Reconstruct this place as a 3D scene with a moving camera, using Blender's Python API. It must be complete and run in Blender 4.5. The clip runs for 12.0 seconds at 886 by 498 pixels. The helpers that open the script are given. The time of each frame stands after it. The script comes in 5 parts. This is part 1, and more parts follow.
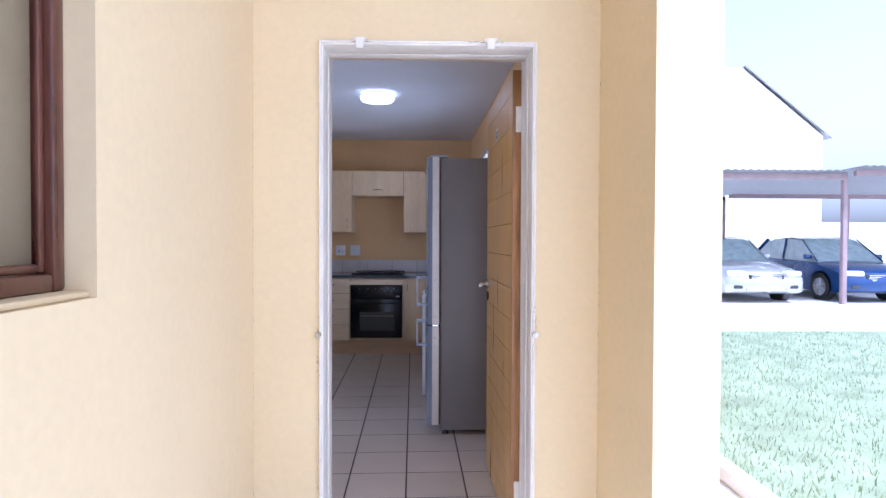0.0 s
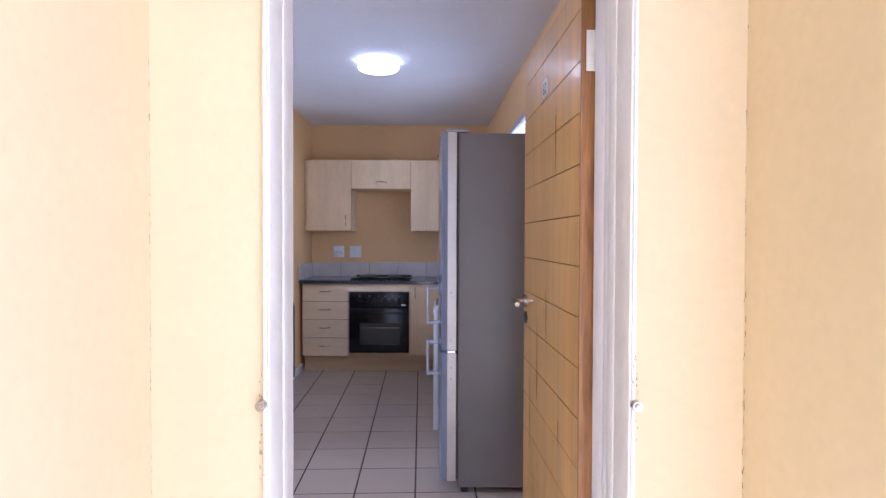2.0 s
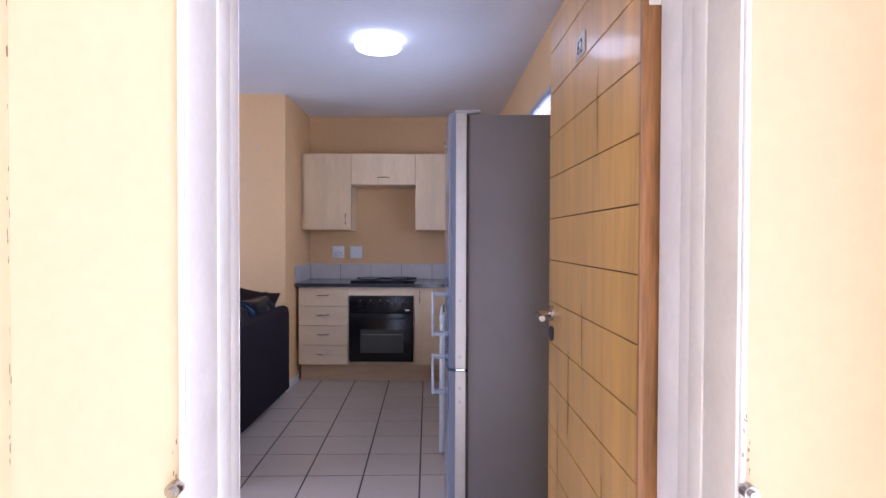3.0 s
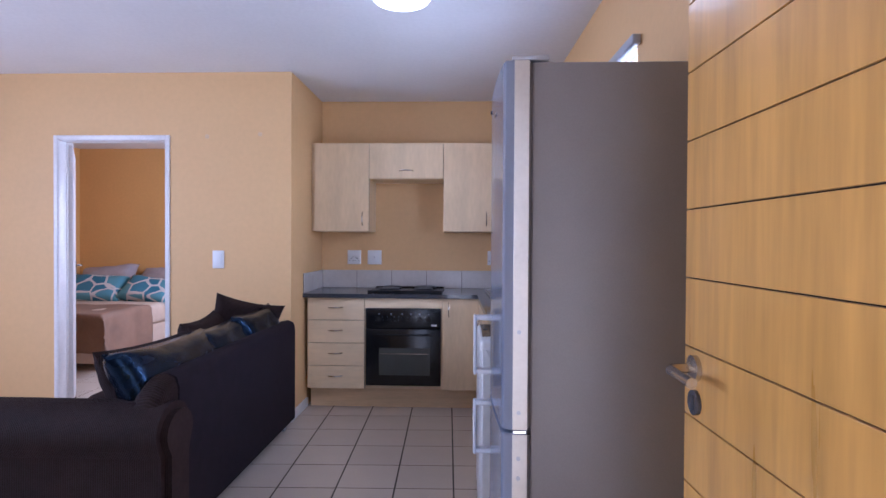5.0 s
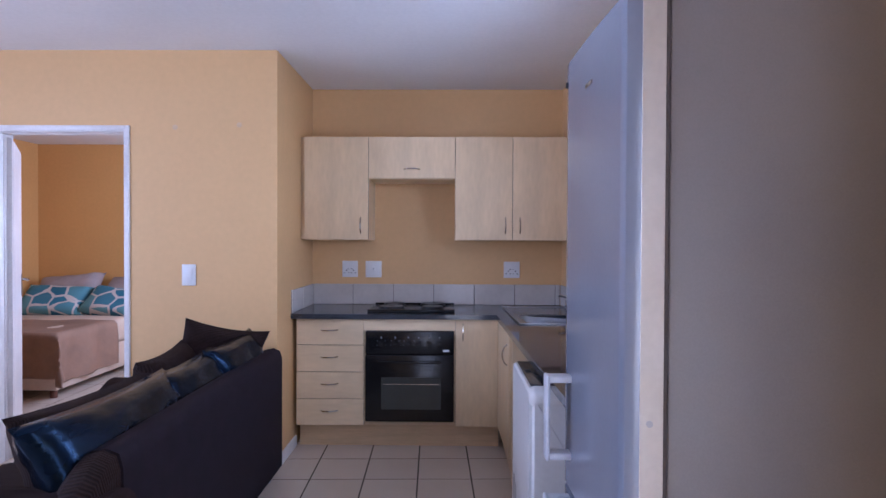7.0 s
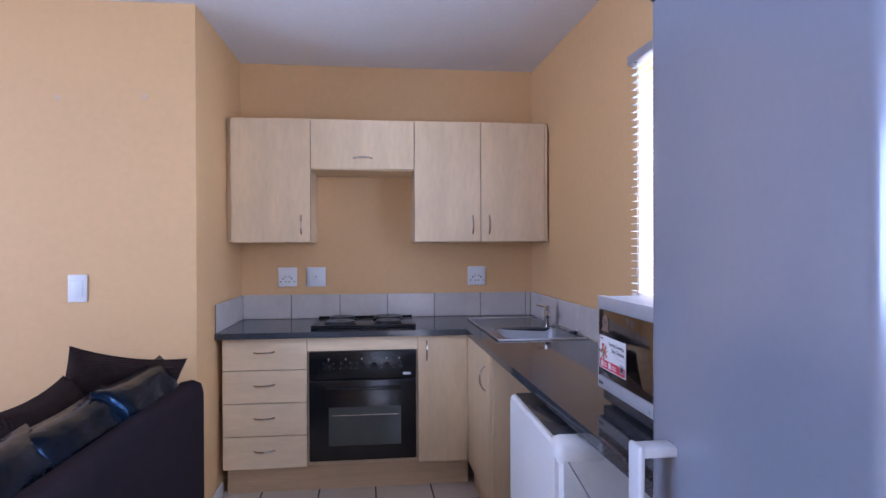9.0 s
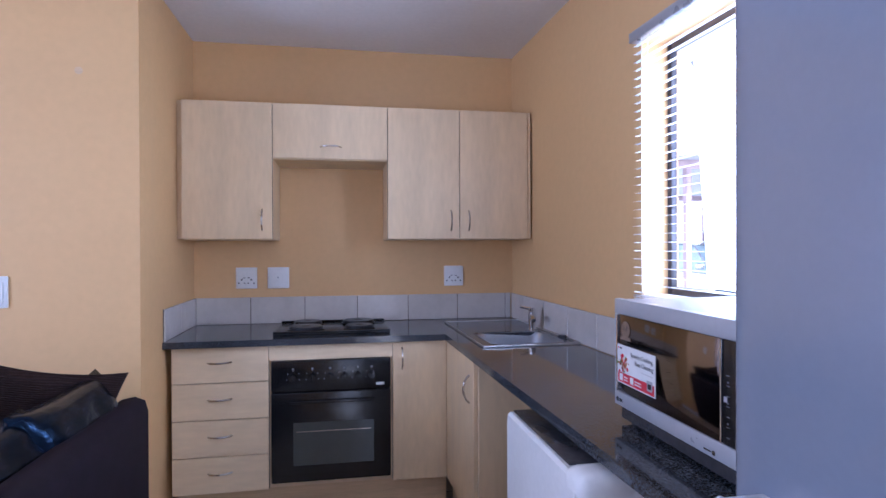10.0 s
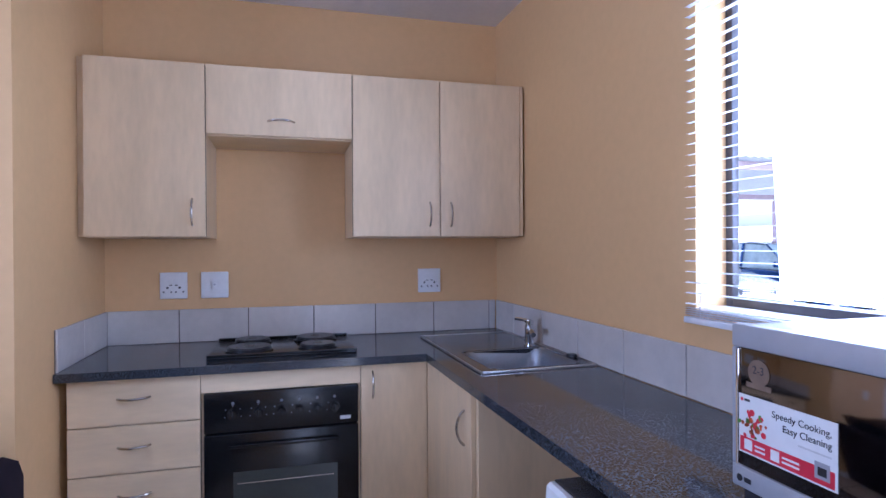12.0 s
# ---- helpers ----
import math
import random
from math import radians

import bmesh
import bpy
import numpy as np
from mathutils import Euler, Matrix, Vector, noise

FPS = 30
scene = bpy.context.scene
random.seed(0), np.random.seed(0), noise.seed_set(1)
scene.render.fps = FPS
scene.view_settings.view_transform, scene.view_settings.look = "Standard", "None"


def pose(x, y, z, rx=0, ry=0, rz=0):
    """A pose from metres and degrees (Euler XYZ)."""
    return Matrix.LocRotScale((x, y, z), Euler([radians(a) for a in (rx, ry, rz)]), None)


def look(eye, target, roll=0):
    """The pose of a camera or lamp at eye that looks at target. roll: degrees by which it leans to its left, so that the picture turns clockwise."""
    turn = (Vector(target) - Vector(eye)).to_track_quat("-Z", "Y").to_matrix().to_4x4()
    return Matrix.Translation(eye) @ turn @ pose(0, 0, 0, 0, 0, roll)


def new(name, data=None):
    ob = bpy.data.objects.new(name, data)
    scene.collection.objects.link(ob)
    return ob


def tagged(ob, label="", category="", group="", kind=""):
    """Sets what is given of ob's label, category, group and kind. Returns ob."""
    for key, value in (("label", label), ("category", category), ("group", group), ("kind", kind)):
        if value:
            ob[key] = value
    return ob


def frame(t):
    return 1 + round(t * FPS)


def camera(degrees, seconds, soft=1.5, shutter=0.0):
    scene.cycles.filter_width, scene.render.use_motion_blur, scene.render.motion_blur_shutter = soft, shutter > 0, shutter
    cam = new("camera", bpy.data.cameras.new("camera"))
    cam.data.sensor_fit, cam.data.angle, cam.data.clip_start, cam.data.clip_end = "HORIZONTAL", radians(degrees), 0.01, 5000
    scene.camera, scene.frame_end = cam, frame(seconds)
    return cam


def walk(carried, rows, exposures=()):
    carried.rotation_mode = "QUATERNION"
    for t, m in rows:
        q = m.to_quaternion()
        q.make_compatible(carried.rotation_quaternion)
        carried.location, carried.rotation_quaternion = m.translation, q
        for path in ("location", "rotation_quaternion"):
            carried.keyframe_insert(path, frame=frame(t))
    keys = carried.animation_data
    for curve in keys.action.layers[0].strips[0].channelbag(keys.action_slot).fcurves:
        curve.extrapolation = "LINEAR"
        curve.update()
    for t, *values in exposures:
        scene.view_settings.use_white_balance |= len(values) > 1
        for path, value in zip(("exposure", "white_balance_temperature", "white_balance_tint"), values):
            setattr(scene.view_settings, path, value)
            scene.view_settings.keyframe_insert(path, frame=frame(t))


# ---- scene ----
cam = camera(76.0, 12.0)
PATH = [
    (0, (0.216, -0.026, 1.316), (0.26, 1.973, 1.283), 0.2),
    (0.5, (0.219, 0.207, 1.323), (0.261, 2.206, 1.288), 0.2),
    (1, (0.206, 0.427, 1.326), (0.238, 2.426, 1.288), 0.15),
    (1.5, (0.187, 0.645, 1.325), (0.211, 2.644, 1.287), 0.2),
    (2, (0.18, 0.857, 1.321), (0.197, 2.857, 1.285), 0.2),
    (2.5, (0.182, 1.069, 1.319), (0.191, 3.069, 1.285), 0.15),
    (3, (0.181, 1.275, 1.316), (0.174, 3.275, 1.281), 0.2),
    (5, (0.084, 2.037, 1.317), (0.004, 4.035, 1.292), 0.3),
    (5.5, (0.024, 2.207, 1.321), (-0.053, 4.205, 1.294), 0.2),
    (6, (-0.047, 2.385, 1.335), (-0.115, 4.383, 1.31), 0.2),
    (6.5, (-0.112, 2.552, 1.358), (-0.151, 4.551, 1.337), 0.2),
    (7, (-0.133, 2.68, 1.39), (-0.158, 4.68, 1.364), 0.25),
    (9, (-0.298, 3.26, 1.374), (-0.08, 5.248, 1.364), -0.2),
    (9.5, (-0.331, 3.392, 1.368), (-0.034, 5.37, 1.356), -0.3),
    (10, (-0.344, 3.534, 1.361), (0.006, 5.503, 1.351), -0.2),
    (10.5, (-0.351, 3.679, 1.361), (0.046, 5.639, 1.352), -0.25),
    (11, (-0.355, 3.82, 1.359), (0.087, 5.77, 1.349), -0.35),
    (11.5, (-0.361, 3.962, 1.356), (0.124, 5.902, 1.344), -0.4),
    (12, (-0.375, 4.099, 1.358), (0.151, 6.029, 1.347), -0.3),
]
EXPOSURES = [(0, 0.33, 4850, 20), (1, 0.56, 4920, 22), (2, 0.76, 5000, 24), (3, 0.85, 5050, 26), (5, 1.06, 4920, 24), (6.5, 1.0, 4870, 24), (9, 1.18, 4860, 23), (12, 1.18, 4620, 22)]
walk(cam, [(t, look(eye, target, roll)) for t, eye, target, roll in PATH], EXPOSURES)

# ---- sky, sun and large lights ----
world = bpy.data.worlds.new("world")
scene.world = world
world.use_nodes = True
wn = world.node_tree
for n in list(wn.nodes):
    wn.nodes.remove(n)
sky = wn.nodes.new("ShaderNodeTexSky")
sky.sky_type = "NISHITA"
sky.sun_disc = False
SUN_EL, SUN_AZ = 61.0, 140.0          # azimuth from +y, clockwise
sky.sun_elevation, sky.sun_rotation = radians(SUN_EL), radians(SUN_AZ)
sky.dust_density = 3.0
sky.ozone_density = 0.3
bg = wn.nodes.new("ShaderNodeBackground")
bg.inputs["Strength"].default_value = 0.14
wo = wn.nodes.new("ShaderNodeOutputWorld")
haze = wn.nodes.new("ShaderNodeHueSaturation")
haze.inputs["Saturation"].default_value = 0.06
haze.inputs["Value"].default_value = 1.6
wn.links.new(sky.outputs[0], haze.inputs["Color"])
wn.links.new(haze.outputs[0], bg.inputs[0])
wn.links.new(bg.outputs[0], wo.inputs[0])


def lamp(name, kind, m, energy, colour, **more):
    data = bpy.data.lights.new(name, kind)
    data.energy, data.color = energy, colour
    ob = new(name, data)
    ob.matrix_world = m
    for key, value in more.items():
        if key == "size":
            data.size = value
        elif key == "size_y":
            data.shape, data.size_y = "RECTANGLE", value
        elif key == "angle":
            data.angle = radians(value)
    return ob


sa, se = radians(SUN_AZ), radians(SUN_EL)
sun_dir = Vector((math.sin(sa) * math.cos(se), math.cos(sa) * math.cos(se), math.sin(se)))
lamp("sun", "SUN", look(sun_dir * 30, (0, 0, 0)), 4.0, (1.0, 0.95, 0.88), angle=3)
# daylight in the kitchen window opening and in the assumed, unseen living room one
lamp("kitchen_window_daylight", "AREA", look((0.93, 4.86, 1.63), (-1.0, 4.86, 1.5)), 10.5, (0.82, 0.90, 1.0), size=1.05, size_y=0.85)
lamp("living_window_daylight", "AREA", look((-4.42, 3.2, 1.55), (0, 3.5, 0.85)), 40, (0.80, 0.87, 1.0), size=2.0, size_y=1.3)
# added fill lamp for the bedroom, before a wall without a window
lamp("bedroom_fill_light", "AREA", look((-1.55, 7.9, 1.6), (-5.0, 7.9, 1.2)), 24, (0.92, 0.95, 1.0), size=1.2, size_y=1.1)

# ---- materials ----
MATS = {}


def mat(name, base, rough=0.5, metal=0.0, var=0.06, scale=6.0, fine=60.0, bump=0.05, stretch=(1, 1, 1), spec=0.5, coat=0.0,
        emit=0.0, per_object=0.0, dark=None, patch=0.0, patch_scale=1.5, transmission=0.0, wave=0.0, wave_axis="Z", rvar=0.08):
    """Two scales of variation in colour and roughness, with a fine bump."""
    if name in MATS:
        return MATS[name]
    m = bpy.data.materials.new(name)
    m.use_nodes = True
    nt = m.node_tree
    N, L = nt.nodes, nt.links
    b = N["Principled BSDF"]
    b.inputs["Metallic"].default_value = metal
    b.inputs["Specular IOR Level"].default_value = spec
    b.inputs["Coat Weight"].default_value = coat
    b.inputs["Coat Roughness"].default_value = 0.08
    b.inputs["Transmission Weight"].default_value = transmission
    tc = N.new("ShaderNodeTexCoord")
    mp = N.new("ShaderNodeMapping")
    mp.inputs["Scale"].default_value = stretch
    L.new(tc.outputs["Object"], mp.inputs["Vector"])
    big = N.new("ShaderNodeTexNoise")
    big.inputs["Scale"].default_value, big.inputs["Detail"].default_value = scale, 4.0
    L.new(mp.outputs[0], big.inputs["Vector"])
    small = N.new("ShaderNodeTexNoise")
    small.inputs["Scale"].default_value, small.inputs["Detail"].default_value = fine, 3.0
    L.new(mp.outputs[0], small.inputs["Vector"])
    total = N.new("ShaderNodeMath")
    total.operation = "MULTIPLY_ADD"
    L.new(small.outputs["Fac"], total.inputs[0])
    total.inputs[1].default_value = 0.5
    L.new(big.outputs["Fac"], total.inputs[2])
    ramp = N.new("ShaderNodeValToRGB")
    low = dark or tuple(c * (1 - 2.2 * var) for c in base)
    high = tuple(min(1.0, c * (1 + 1.2 * var)) for c in base)
    ramp.color_ramp.elements[0].position, ramp.color_ramp.elements[0].color = 0.52, (*low, 1)
    ramp.color_ramp.elements[1].position, ramp.color_ramp.elements[1].color = 0.95, (*high, 1)
    L.new(total.outputs[0], ramp.inputs[0])
    colour = ramp.outputs[0]
    if patch:
        pn = N.new("ShaderNodeTexNoise")
        pn.inputs["Scale"].default_value, pn.inputs["Detail"].default_value = patch_scale, 6.0
        L.new(tc.outputs["Object"], pn.inputs["Vector"])
        pr = N.new("ShaderNodeMapRange")
        pr.inputs["From Min"].default_value, pr.inputs["From Max"].default_value = 0.5, 0.75
        pr.inputs["To Min"].default_value, pr.inputs["To Max"].default_value = 0.0, patch
        L.new(pn.outputs["Fac"], pr.inputs["Value"])
        mx = N.new("ShaderNodeMix")
        mx.data_type = "RGBA"
        L.new(pr.outputs[0], mx.inputs["Factor"])
        L.new(colour, mx.inputs["A"])
        mx.inputs["B"].default_value = (*[c * 0.6 for c in base], 1)
        colour = mx.outputs["Result"]
    if per_object:
        oi = N.new("ShaderNodeObjectInfo")
        hsv = N.new("ShaderNodeHueSaturation")
        mr = N.new("ShaderNodeMapRange")
        mr.inputs["To Min"].default_value, mr.inputs["To Max"].default_value = 1 - per_object, 1 + per_object
        L.new(oi.outputs["Random"], mr.inputs["Value"])
        L.new(mr.outputs[0], hsv.inputs["Value"])
        L.new(colour, hsv.inputs["Color"])
        colour = hsv.outputs[0]
    L.new(colour, b.inputs["Base Color"])
    rr = N.new("ShaderNodeMapRange")
    rr.inputs["To Min"].default_value, rr.inputs["To Max"].default_value = max(0.02, rough - rvar), min(1, rough + rvar)
    L.new(big.outputs["Fac"], rr.inputs["Value"])
    L.new(rr.outputs[0], b.inputs["Roughness"])
    if bump or wave:
        bp = N.new("ShaderNodeBump")
        bp.inputs["Strength"].default_value, bp.inputs["Distance"].default_value = (bump if not wave else 0.8), (0.002 if not wave else 0.004)
        if wave:
            wv = N.new("ShaderNodeTexWave")
            wv.bands_direction = wave_axis
            wv.inputs["Scale"].default_value = wave
            wv.inputs["Distortion"].default_value = 0.4
            L.new(tc.outputs["Object"], wv.inputs["Vector"])
            L.new(wv.outputs["Fac"], bp.inputs["Height"])
            wm = N.new("ShaderNodeMix")
            wm.data_type = "RGBA"
            wm.blend_type = "MULTIPLY"
            wm.inputs["Factor"].default_value = 0.5
            L.new(colour, wm.inputs["A"])
            L.new(wv.outputs["Color"], wm.inputs["B"])
            L.new(wm.outputs["Result"], b.inputs["Base Color"])
        else:
            L.new(small.outputs["Fac"], bp.inputs["Height"])
        L.new(bp.outputs[0], b.inputs["Normal"])
    if emit:
        b.inputs["Emission Color"].default_value = (*base, 1)
        b.inputs["Emission Strength"].default_value = emit
    MATS[name] = m
    return m


def glass(name, tint=(1, 1, 1), rough=0.02):
    m = bpy.data.materials.new(name)
    m.use_nodes = True
    b = m.node_tree.nodes["Principled BSDF"]
    b.inputs["Base Color"].default_value = (*tint, 1)
    b.inputs["Transmission Weight"].default_value = 1.0
    b.inputs["Roughness"].default_value = rough
    b.inputs["IOR"].default_value = 1.02
    return m


M_WALL = mat("peach_wall_paint", (0.71, 0.455, 0.205), 0.6, var=0.025, scale=0.8, fine=30, bump=0.10, patch=0.03)
M_WALL_BED = mat("ochre_wall_paint", (0.68, 0.38, 0.12), 0.65, var=0.03, scale=1.5, fine=30, bump=0.1)
M_EXT = mat("cream_plaster", (0.76, 0.61, 0.365), 0.75, var=0.025, scale=1.0, fine=40, bump=0.2, patch=0.05, patch_scale=1.2)
M_CEIL = mat("white_ceiling_paint", (0.80, 0.79, 0.80), 0.85, var=0.03, scale=1.0, fine=40, bump=0.1)
M_TILE = mat("beige_floor_tile", (0.64, 0.55, 0.455), 0.24, var=0.012, scale=5, fine=50, bump=0.02, per_object=0.03, rvar=0.02)
M_GROUT = mat("dark_grout", (0.07, 0.055, 0.045), 0.9, var=0.15, scale=5)
M_SPLASH = mat("grey_glazed_tile", (0.56, 0.52, 0.48), 0.2, var=0.04, scale=5, fine=30, bump=0.02, per_object=0.03)
M_SPLASH_GROUT = mat("pale_grout", (0.16, 0.14, 0.12), 0.9, var=0.1)
M_WHITE = mat("white_enamel_paint", (0.78, 0.76, 0.76), 0.35, var=0.05, scale=4, fine=50, bump=0.05, patch=0.03, patch_scale=3)
M_FRAME = mat("chipped_white_paint", (0.84, 0.80, 0.74), 0.4, var=0.03, scale=9, fine=70, bump=0.15, patch=0.14, patch_scale=5)
M_MAPLE = mat("maple_laminate", (0.73, 0.555, 0.335), 0.38, var=0.05, scale=2.2, fine=14, bump=0.02, stretch=(3.5, 3.5, 0.9), per_object=0.02)
M_MAPLE_H = mat("maple_laminate_level_grain", (0.74, 0.575, 0.36), 0.38, var=0.045, scale=2.2, fine=14, bump=0.02, stretch=(0.9, 3.5, 3.5), per_object=0.02)
M_PLINTH = mat("birch_plinth_board", (0.66, 0.47, 0.27), 0.45, var=0.07, scale=2.5, fine=16, bump=0.02, stretch=(0.8, 8, 8))
# near-black that stands in for the shade inside narrow gaps
M_GAP = mat("joint_shade", (0.02, 0.012, 0.006), 0.8, var=0.1)
M_COUNTER = mat("charcoal_granite_laminate", (0.070, 0.078, 0.092), 0.07, var=0.3, scale=230, fine=520, bump=0.0, dark=(0.016, 0.017, 0.020), rvar=0.02)
M_COUNTER.node_tree.nodes["Color Ramp"].color_ramp.elements[0].position = 0.68
M_COUNTER.node_tree.nodes["Color Ramp"].color_ramp.elements[1].position = 0.90
M_STEEL = mat("brushed_steel", (0.55, 0.54, 0.53), 0.3, metal=1.0, var=0.05, scale=3, fine=60, bump=0.04, stretch=(1, 1, 12))
# sink steel toned per part, with reflections put into the colours
M_SINK = mat("sink_steel", (0.22, 0.23, 0.26), 0.22, metal=1.0, var=0.06, scale=6, fine=90, bump=0.04)
M_BASIN = mat("sink_bowl_steel", (0.36, 0.38, 0.42), 0.42, metal=1.0, var=0.05, scale=6, fine=90, bump=0.03)
M_CHROME = mat("polished_chrome", (0.75, 0.75, 0.76), 0.08, metal=1.0, var=0.03, bump=0)
M_HANDLE = mat("satin_nickel", (0.50, 0.46, 0.42), 0.25, metal=1.0, var=0.05, bump=0)
M_BLACK = mat("black_enamel", (0.010, 0.010, 0.011), 0.22, var=0.2, scale=8, bump=0.0)
M_IRON = mat("cast_iron_plate", (0.009, 0.009, 0.010), 0.3, var=0.3, scale=30, bump=0.2)
# grey-green base colour stands in for light reflected in the oven window
M_OVENGLASS = mat("oven_glass", (0.055, 0.060, 0.055), 0.06, var=0.03, bump=0.0)
M_MWGLASS = mat("mirrored_microwave_glass", (0.22, 0.19, 0.175), 0.04, metal=1.0, var=0.03, bump=0.0)
M_PRINT = mat("pale_print", (0.62, 0.62, 0.62), 0.5, var=0.03, bump=0)
M_FRIDGE_SIDE = mat("grey_steel_paint", (0.235, 0.212, 0.206), 0.42, var=0.04, scale=3, fine=220, bump=0.08)
M_FRIDGE = mat("silver_fridge_lacquer", (0.26, 0.29, 0.37), 0.22, metal=0.2, var=0.02, scale=2, fine=80, bump=0.0, coat=0.35)
M_FRIDGE_EDGE = mat("pale_silver_edge", (0.62, 0.58, 0.53), 0.35, metal=0.3, var=0.04, bump=0.02)
M_GASKET = mat("grey_rubber", (0.10, 0.085, 0.08), 0.7, var=0.1)
M_PLASTIC = mat("white_plastic", (0.80, 0.80, 0.80), 0.3, var=0.03, scale=3, bump=0.02)
M_GREYPLASTIC = mat("silver_grey_plastic", (0.44, 0.45, 0.49), 0.3, var=0.03, metal=0.2, bump=0.02)
M_GRIP = mat("pale_silver_plastic", (0.62, 0.64, 0.69), 0.28, var=0.03, bump=0.01)
M_DARKPLASTIC = mat("smoked_plastic", (0.045, 0.045, 0.052), 0.2, var=0.15, bump=0.02)
M_DOOR = mat("varnished_pine", (0.59, 0.325, 0.078), 0.3, var=0.11, scale=2.6, fine=11, bump=0.03, stretch=(3, 5, 0.45), coat=0.25)
M_DOOR_EDGE = mat("red_brown_hardwood", (0.36, 0.165, 0.045), 0.35, var=0.22, scale=4, fine=18, bump=0.05, stretch=(10, 10, 0.7), coat=0.2)
M_BROWN = mat("brown_varnished_timber", (0.11, 0.035, 0.02), 0.3, var=0.15, scale=4, fine=20, stretch=(9, 9, 0.8), coat=0.3)
M_SOFA = mat("dark_aubergine_upholstery", (0.021, 0.0155, 0.021), 0.85, var=0.10, scale=14, fine=300, bump=0.25, spec=0.12)
M_CORD_X = mat("brown_corduroy_a", (0.040, 0.024, 0.022), 0.75, var=0.12, scale=10, spec=0.1, wave=44, wave_axis="X")
M_CORD_Y = mat("brown_corduroy_b", (0.040, 0.024, 0.022), 0.75, var=0.12, scale=10, spec=0.1, wave=44, wave_axis="Y")
M_CORD_Z = mat("brown_corduroy_c", (0.040, 0.024, 0.022), 0.75, var=0.12, scale=10, spec=0.1, wave=44, wave_axis="Z")
M_LEATHER = mat("black_leather", (0.003, 0.0055, 0.013), 0.25, var=0.2, scale=7, fine=9, bump=0.9, spec=0.42, stretch=(1, 0.6, 1.4))
M_LEATHER.node_tree.nodes["Bump"].inputs["Distance"].default_value = 0.011
# blue specular tint puts the window's bluish daylight into the sheen
M_LEATHER.node_tree.nodes["Principled BSDF"].inputs["Specular Tint"].default_value = (0.30, 0.55, 1.0, 1)
M_GREYCLOTH = mat("grey_cotton", (0.36, 0.31, 0.31), 0.85, var=0.08, scale=6, fine=200, bump=0.15)
M_BROWNCLOTH = mat("mocha_bedspread", (0.25, 0.15, 0.10), 0.8, var=0.1, scale=5, fine=160, bump=0.15)
M_SHEET = mat("cream_valance", (0.58, 0.46, 0.36), 0.85, var=0.07, scale=5, fine=160, bump=0.15)
M_RED = mat("red_label_print", (0.62, 0.03, 0.06), 0.4, var=0.05, bump=0)
M_GREEN = mat("green_label_print", (0.12, 0.28, 0.04), 0.4, var=0.2, bump=0, scale=60)
M_ORANGE = mat("orange_label_print", (0.60, 0.12, 0.03), 0.4, var=0.3, bump=0, scale=60)
M_FAINT = mat("faint_grey_print", (0.15, 0.15, 0.16), 0.5, var=0.03, bump=0)
M_DIRT = mat("brown_grime", (0.26, 0.18, 0.10), 0.9, var=0.2, bump=0)
M_INK = mat("black_ink", (0.02, 0.02, 0.025), 0.5, var=0.1, bump=0)
M_GOLD = mat("faded_gold_print", (0.20, 0.14, 0.10), 0.6, var=0.15, bump=0, spec=0.2)
M_LAMP = mat("lit_lamp_diffuser", (0.92, 0.96, 1.0), 0.4, var=0.0, bump=0, emit=2.4)
M_CURTAIN = mat("taupe_curtain_cloth", (0.20, 0.155, 0.125), 0.85, var=0.08, scale=6, fine=200, bump=0.15)
M_BLIND = mat("white_blind_slat", (0.80, 0.80, 0.82), 0.35, var=0.03, bump=0)
M_ALU = mat("dark_bronze_aluminium", (0.07, 0.065, 0.075), 0.35, metal=0.4, var=0.1, bump=0.02)
M_GRASS = mat("lawn_soil", (0.32, 0.38, 0.25), 0.9, var=0.12, scale=3, fine=60, bump=0.5)
M_BLADE = mat("grass_blades", (0.34, 0.41, 0.27), 0.7, var=0.15, scale=5, fine=30, bump=0)
M_PAVE = mat("pale_concrete_paving", (0.76, 0.735, 0.70), 0.85, var=0.1, scale=2, fine=60, bump=0.2)
M_SILVERCAR = mat("silver_car_paint", (0.55, 0.57, 0.60), 0.25, metal=0.6, var=0.02, bump=0, coat=0.8)
M_BLUECAR = mat("deep_blue_car_paint", (0.008, 0.05, 0.20), 0.2, metal=0.3, var=0.03, bump=0, coat=1.0)
# opaque pale colour stands in for daylight seen through the windows
M_CARGLASS = mat("car_window_glass", (0.40, 0.50, 0.52), 0.05, var=0.1, bump=0, spec=0.8)
M_TYRE = mat("black_tyre", (0.02, 0.02, 0.02), 0.8, var=0.1)
M_PINKSTEEL = mat("mauve_painted_steel", (0.36, 0.27, 0.28), 0.5, var=0.06)
M_SHEETMETAL = mat("grey_roof_sheeting", (0.42, 0.42, 0.43), 0.45, metal=0.3, var=0.05)
M_GLASS = glass("clear_pane")


# ---- shapes ----
def box(x0, x1, y0, y1, z0, z1, bevel=0.0, seg=2, bm=None):
    own = bmesh.new()
    bmesh.ops.create_cube(own, size=1.0)
    bmesh.ops.scale(own, verts=own.verts, vec=(x1 - x0, y1 - y0, z1 - z0))
    bmesh.ops.translate(own, verts=own.verts, vec=((x0 + x1) / 2, (y0 + y1) / 2, (z0 + z1) / 2))
    if bevel:
        bmesh.ops.bevel(own, geom=list(own.edges), offset=bevel, segments=seg, affect="EDGES", profile=0.5)
    return join(bm, own)


def join(bm, own):
    if bm is None:
        return own
    tmp = bpy.data.meshes.new("tmp")
    own.to_mesh(tmp)
    own.free()
    bm.from_mesh(tmp)
    bpy.data.meshes.remove(tmp)
    return bm


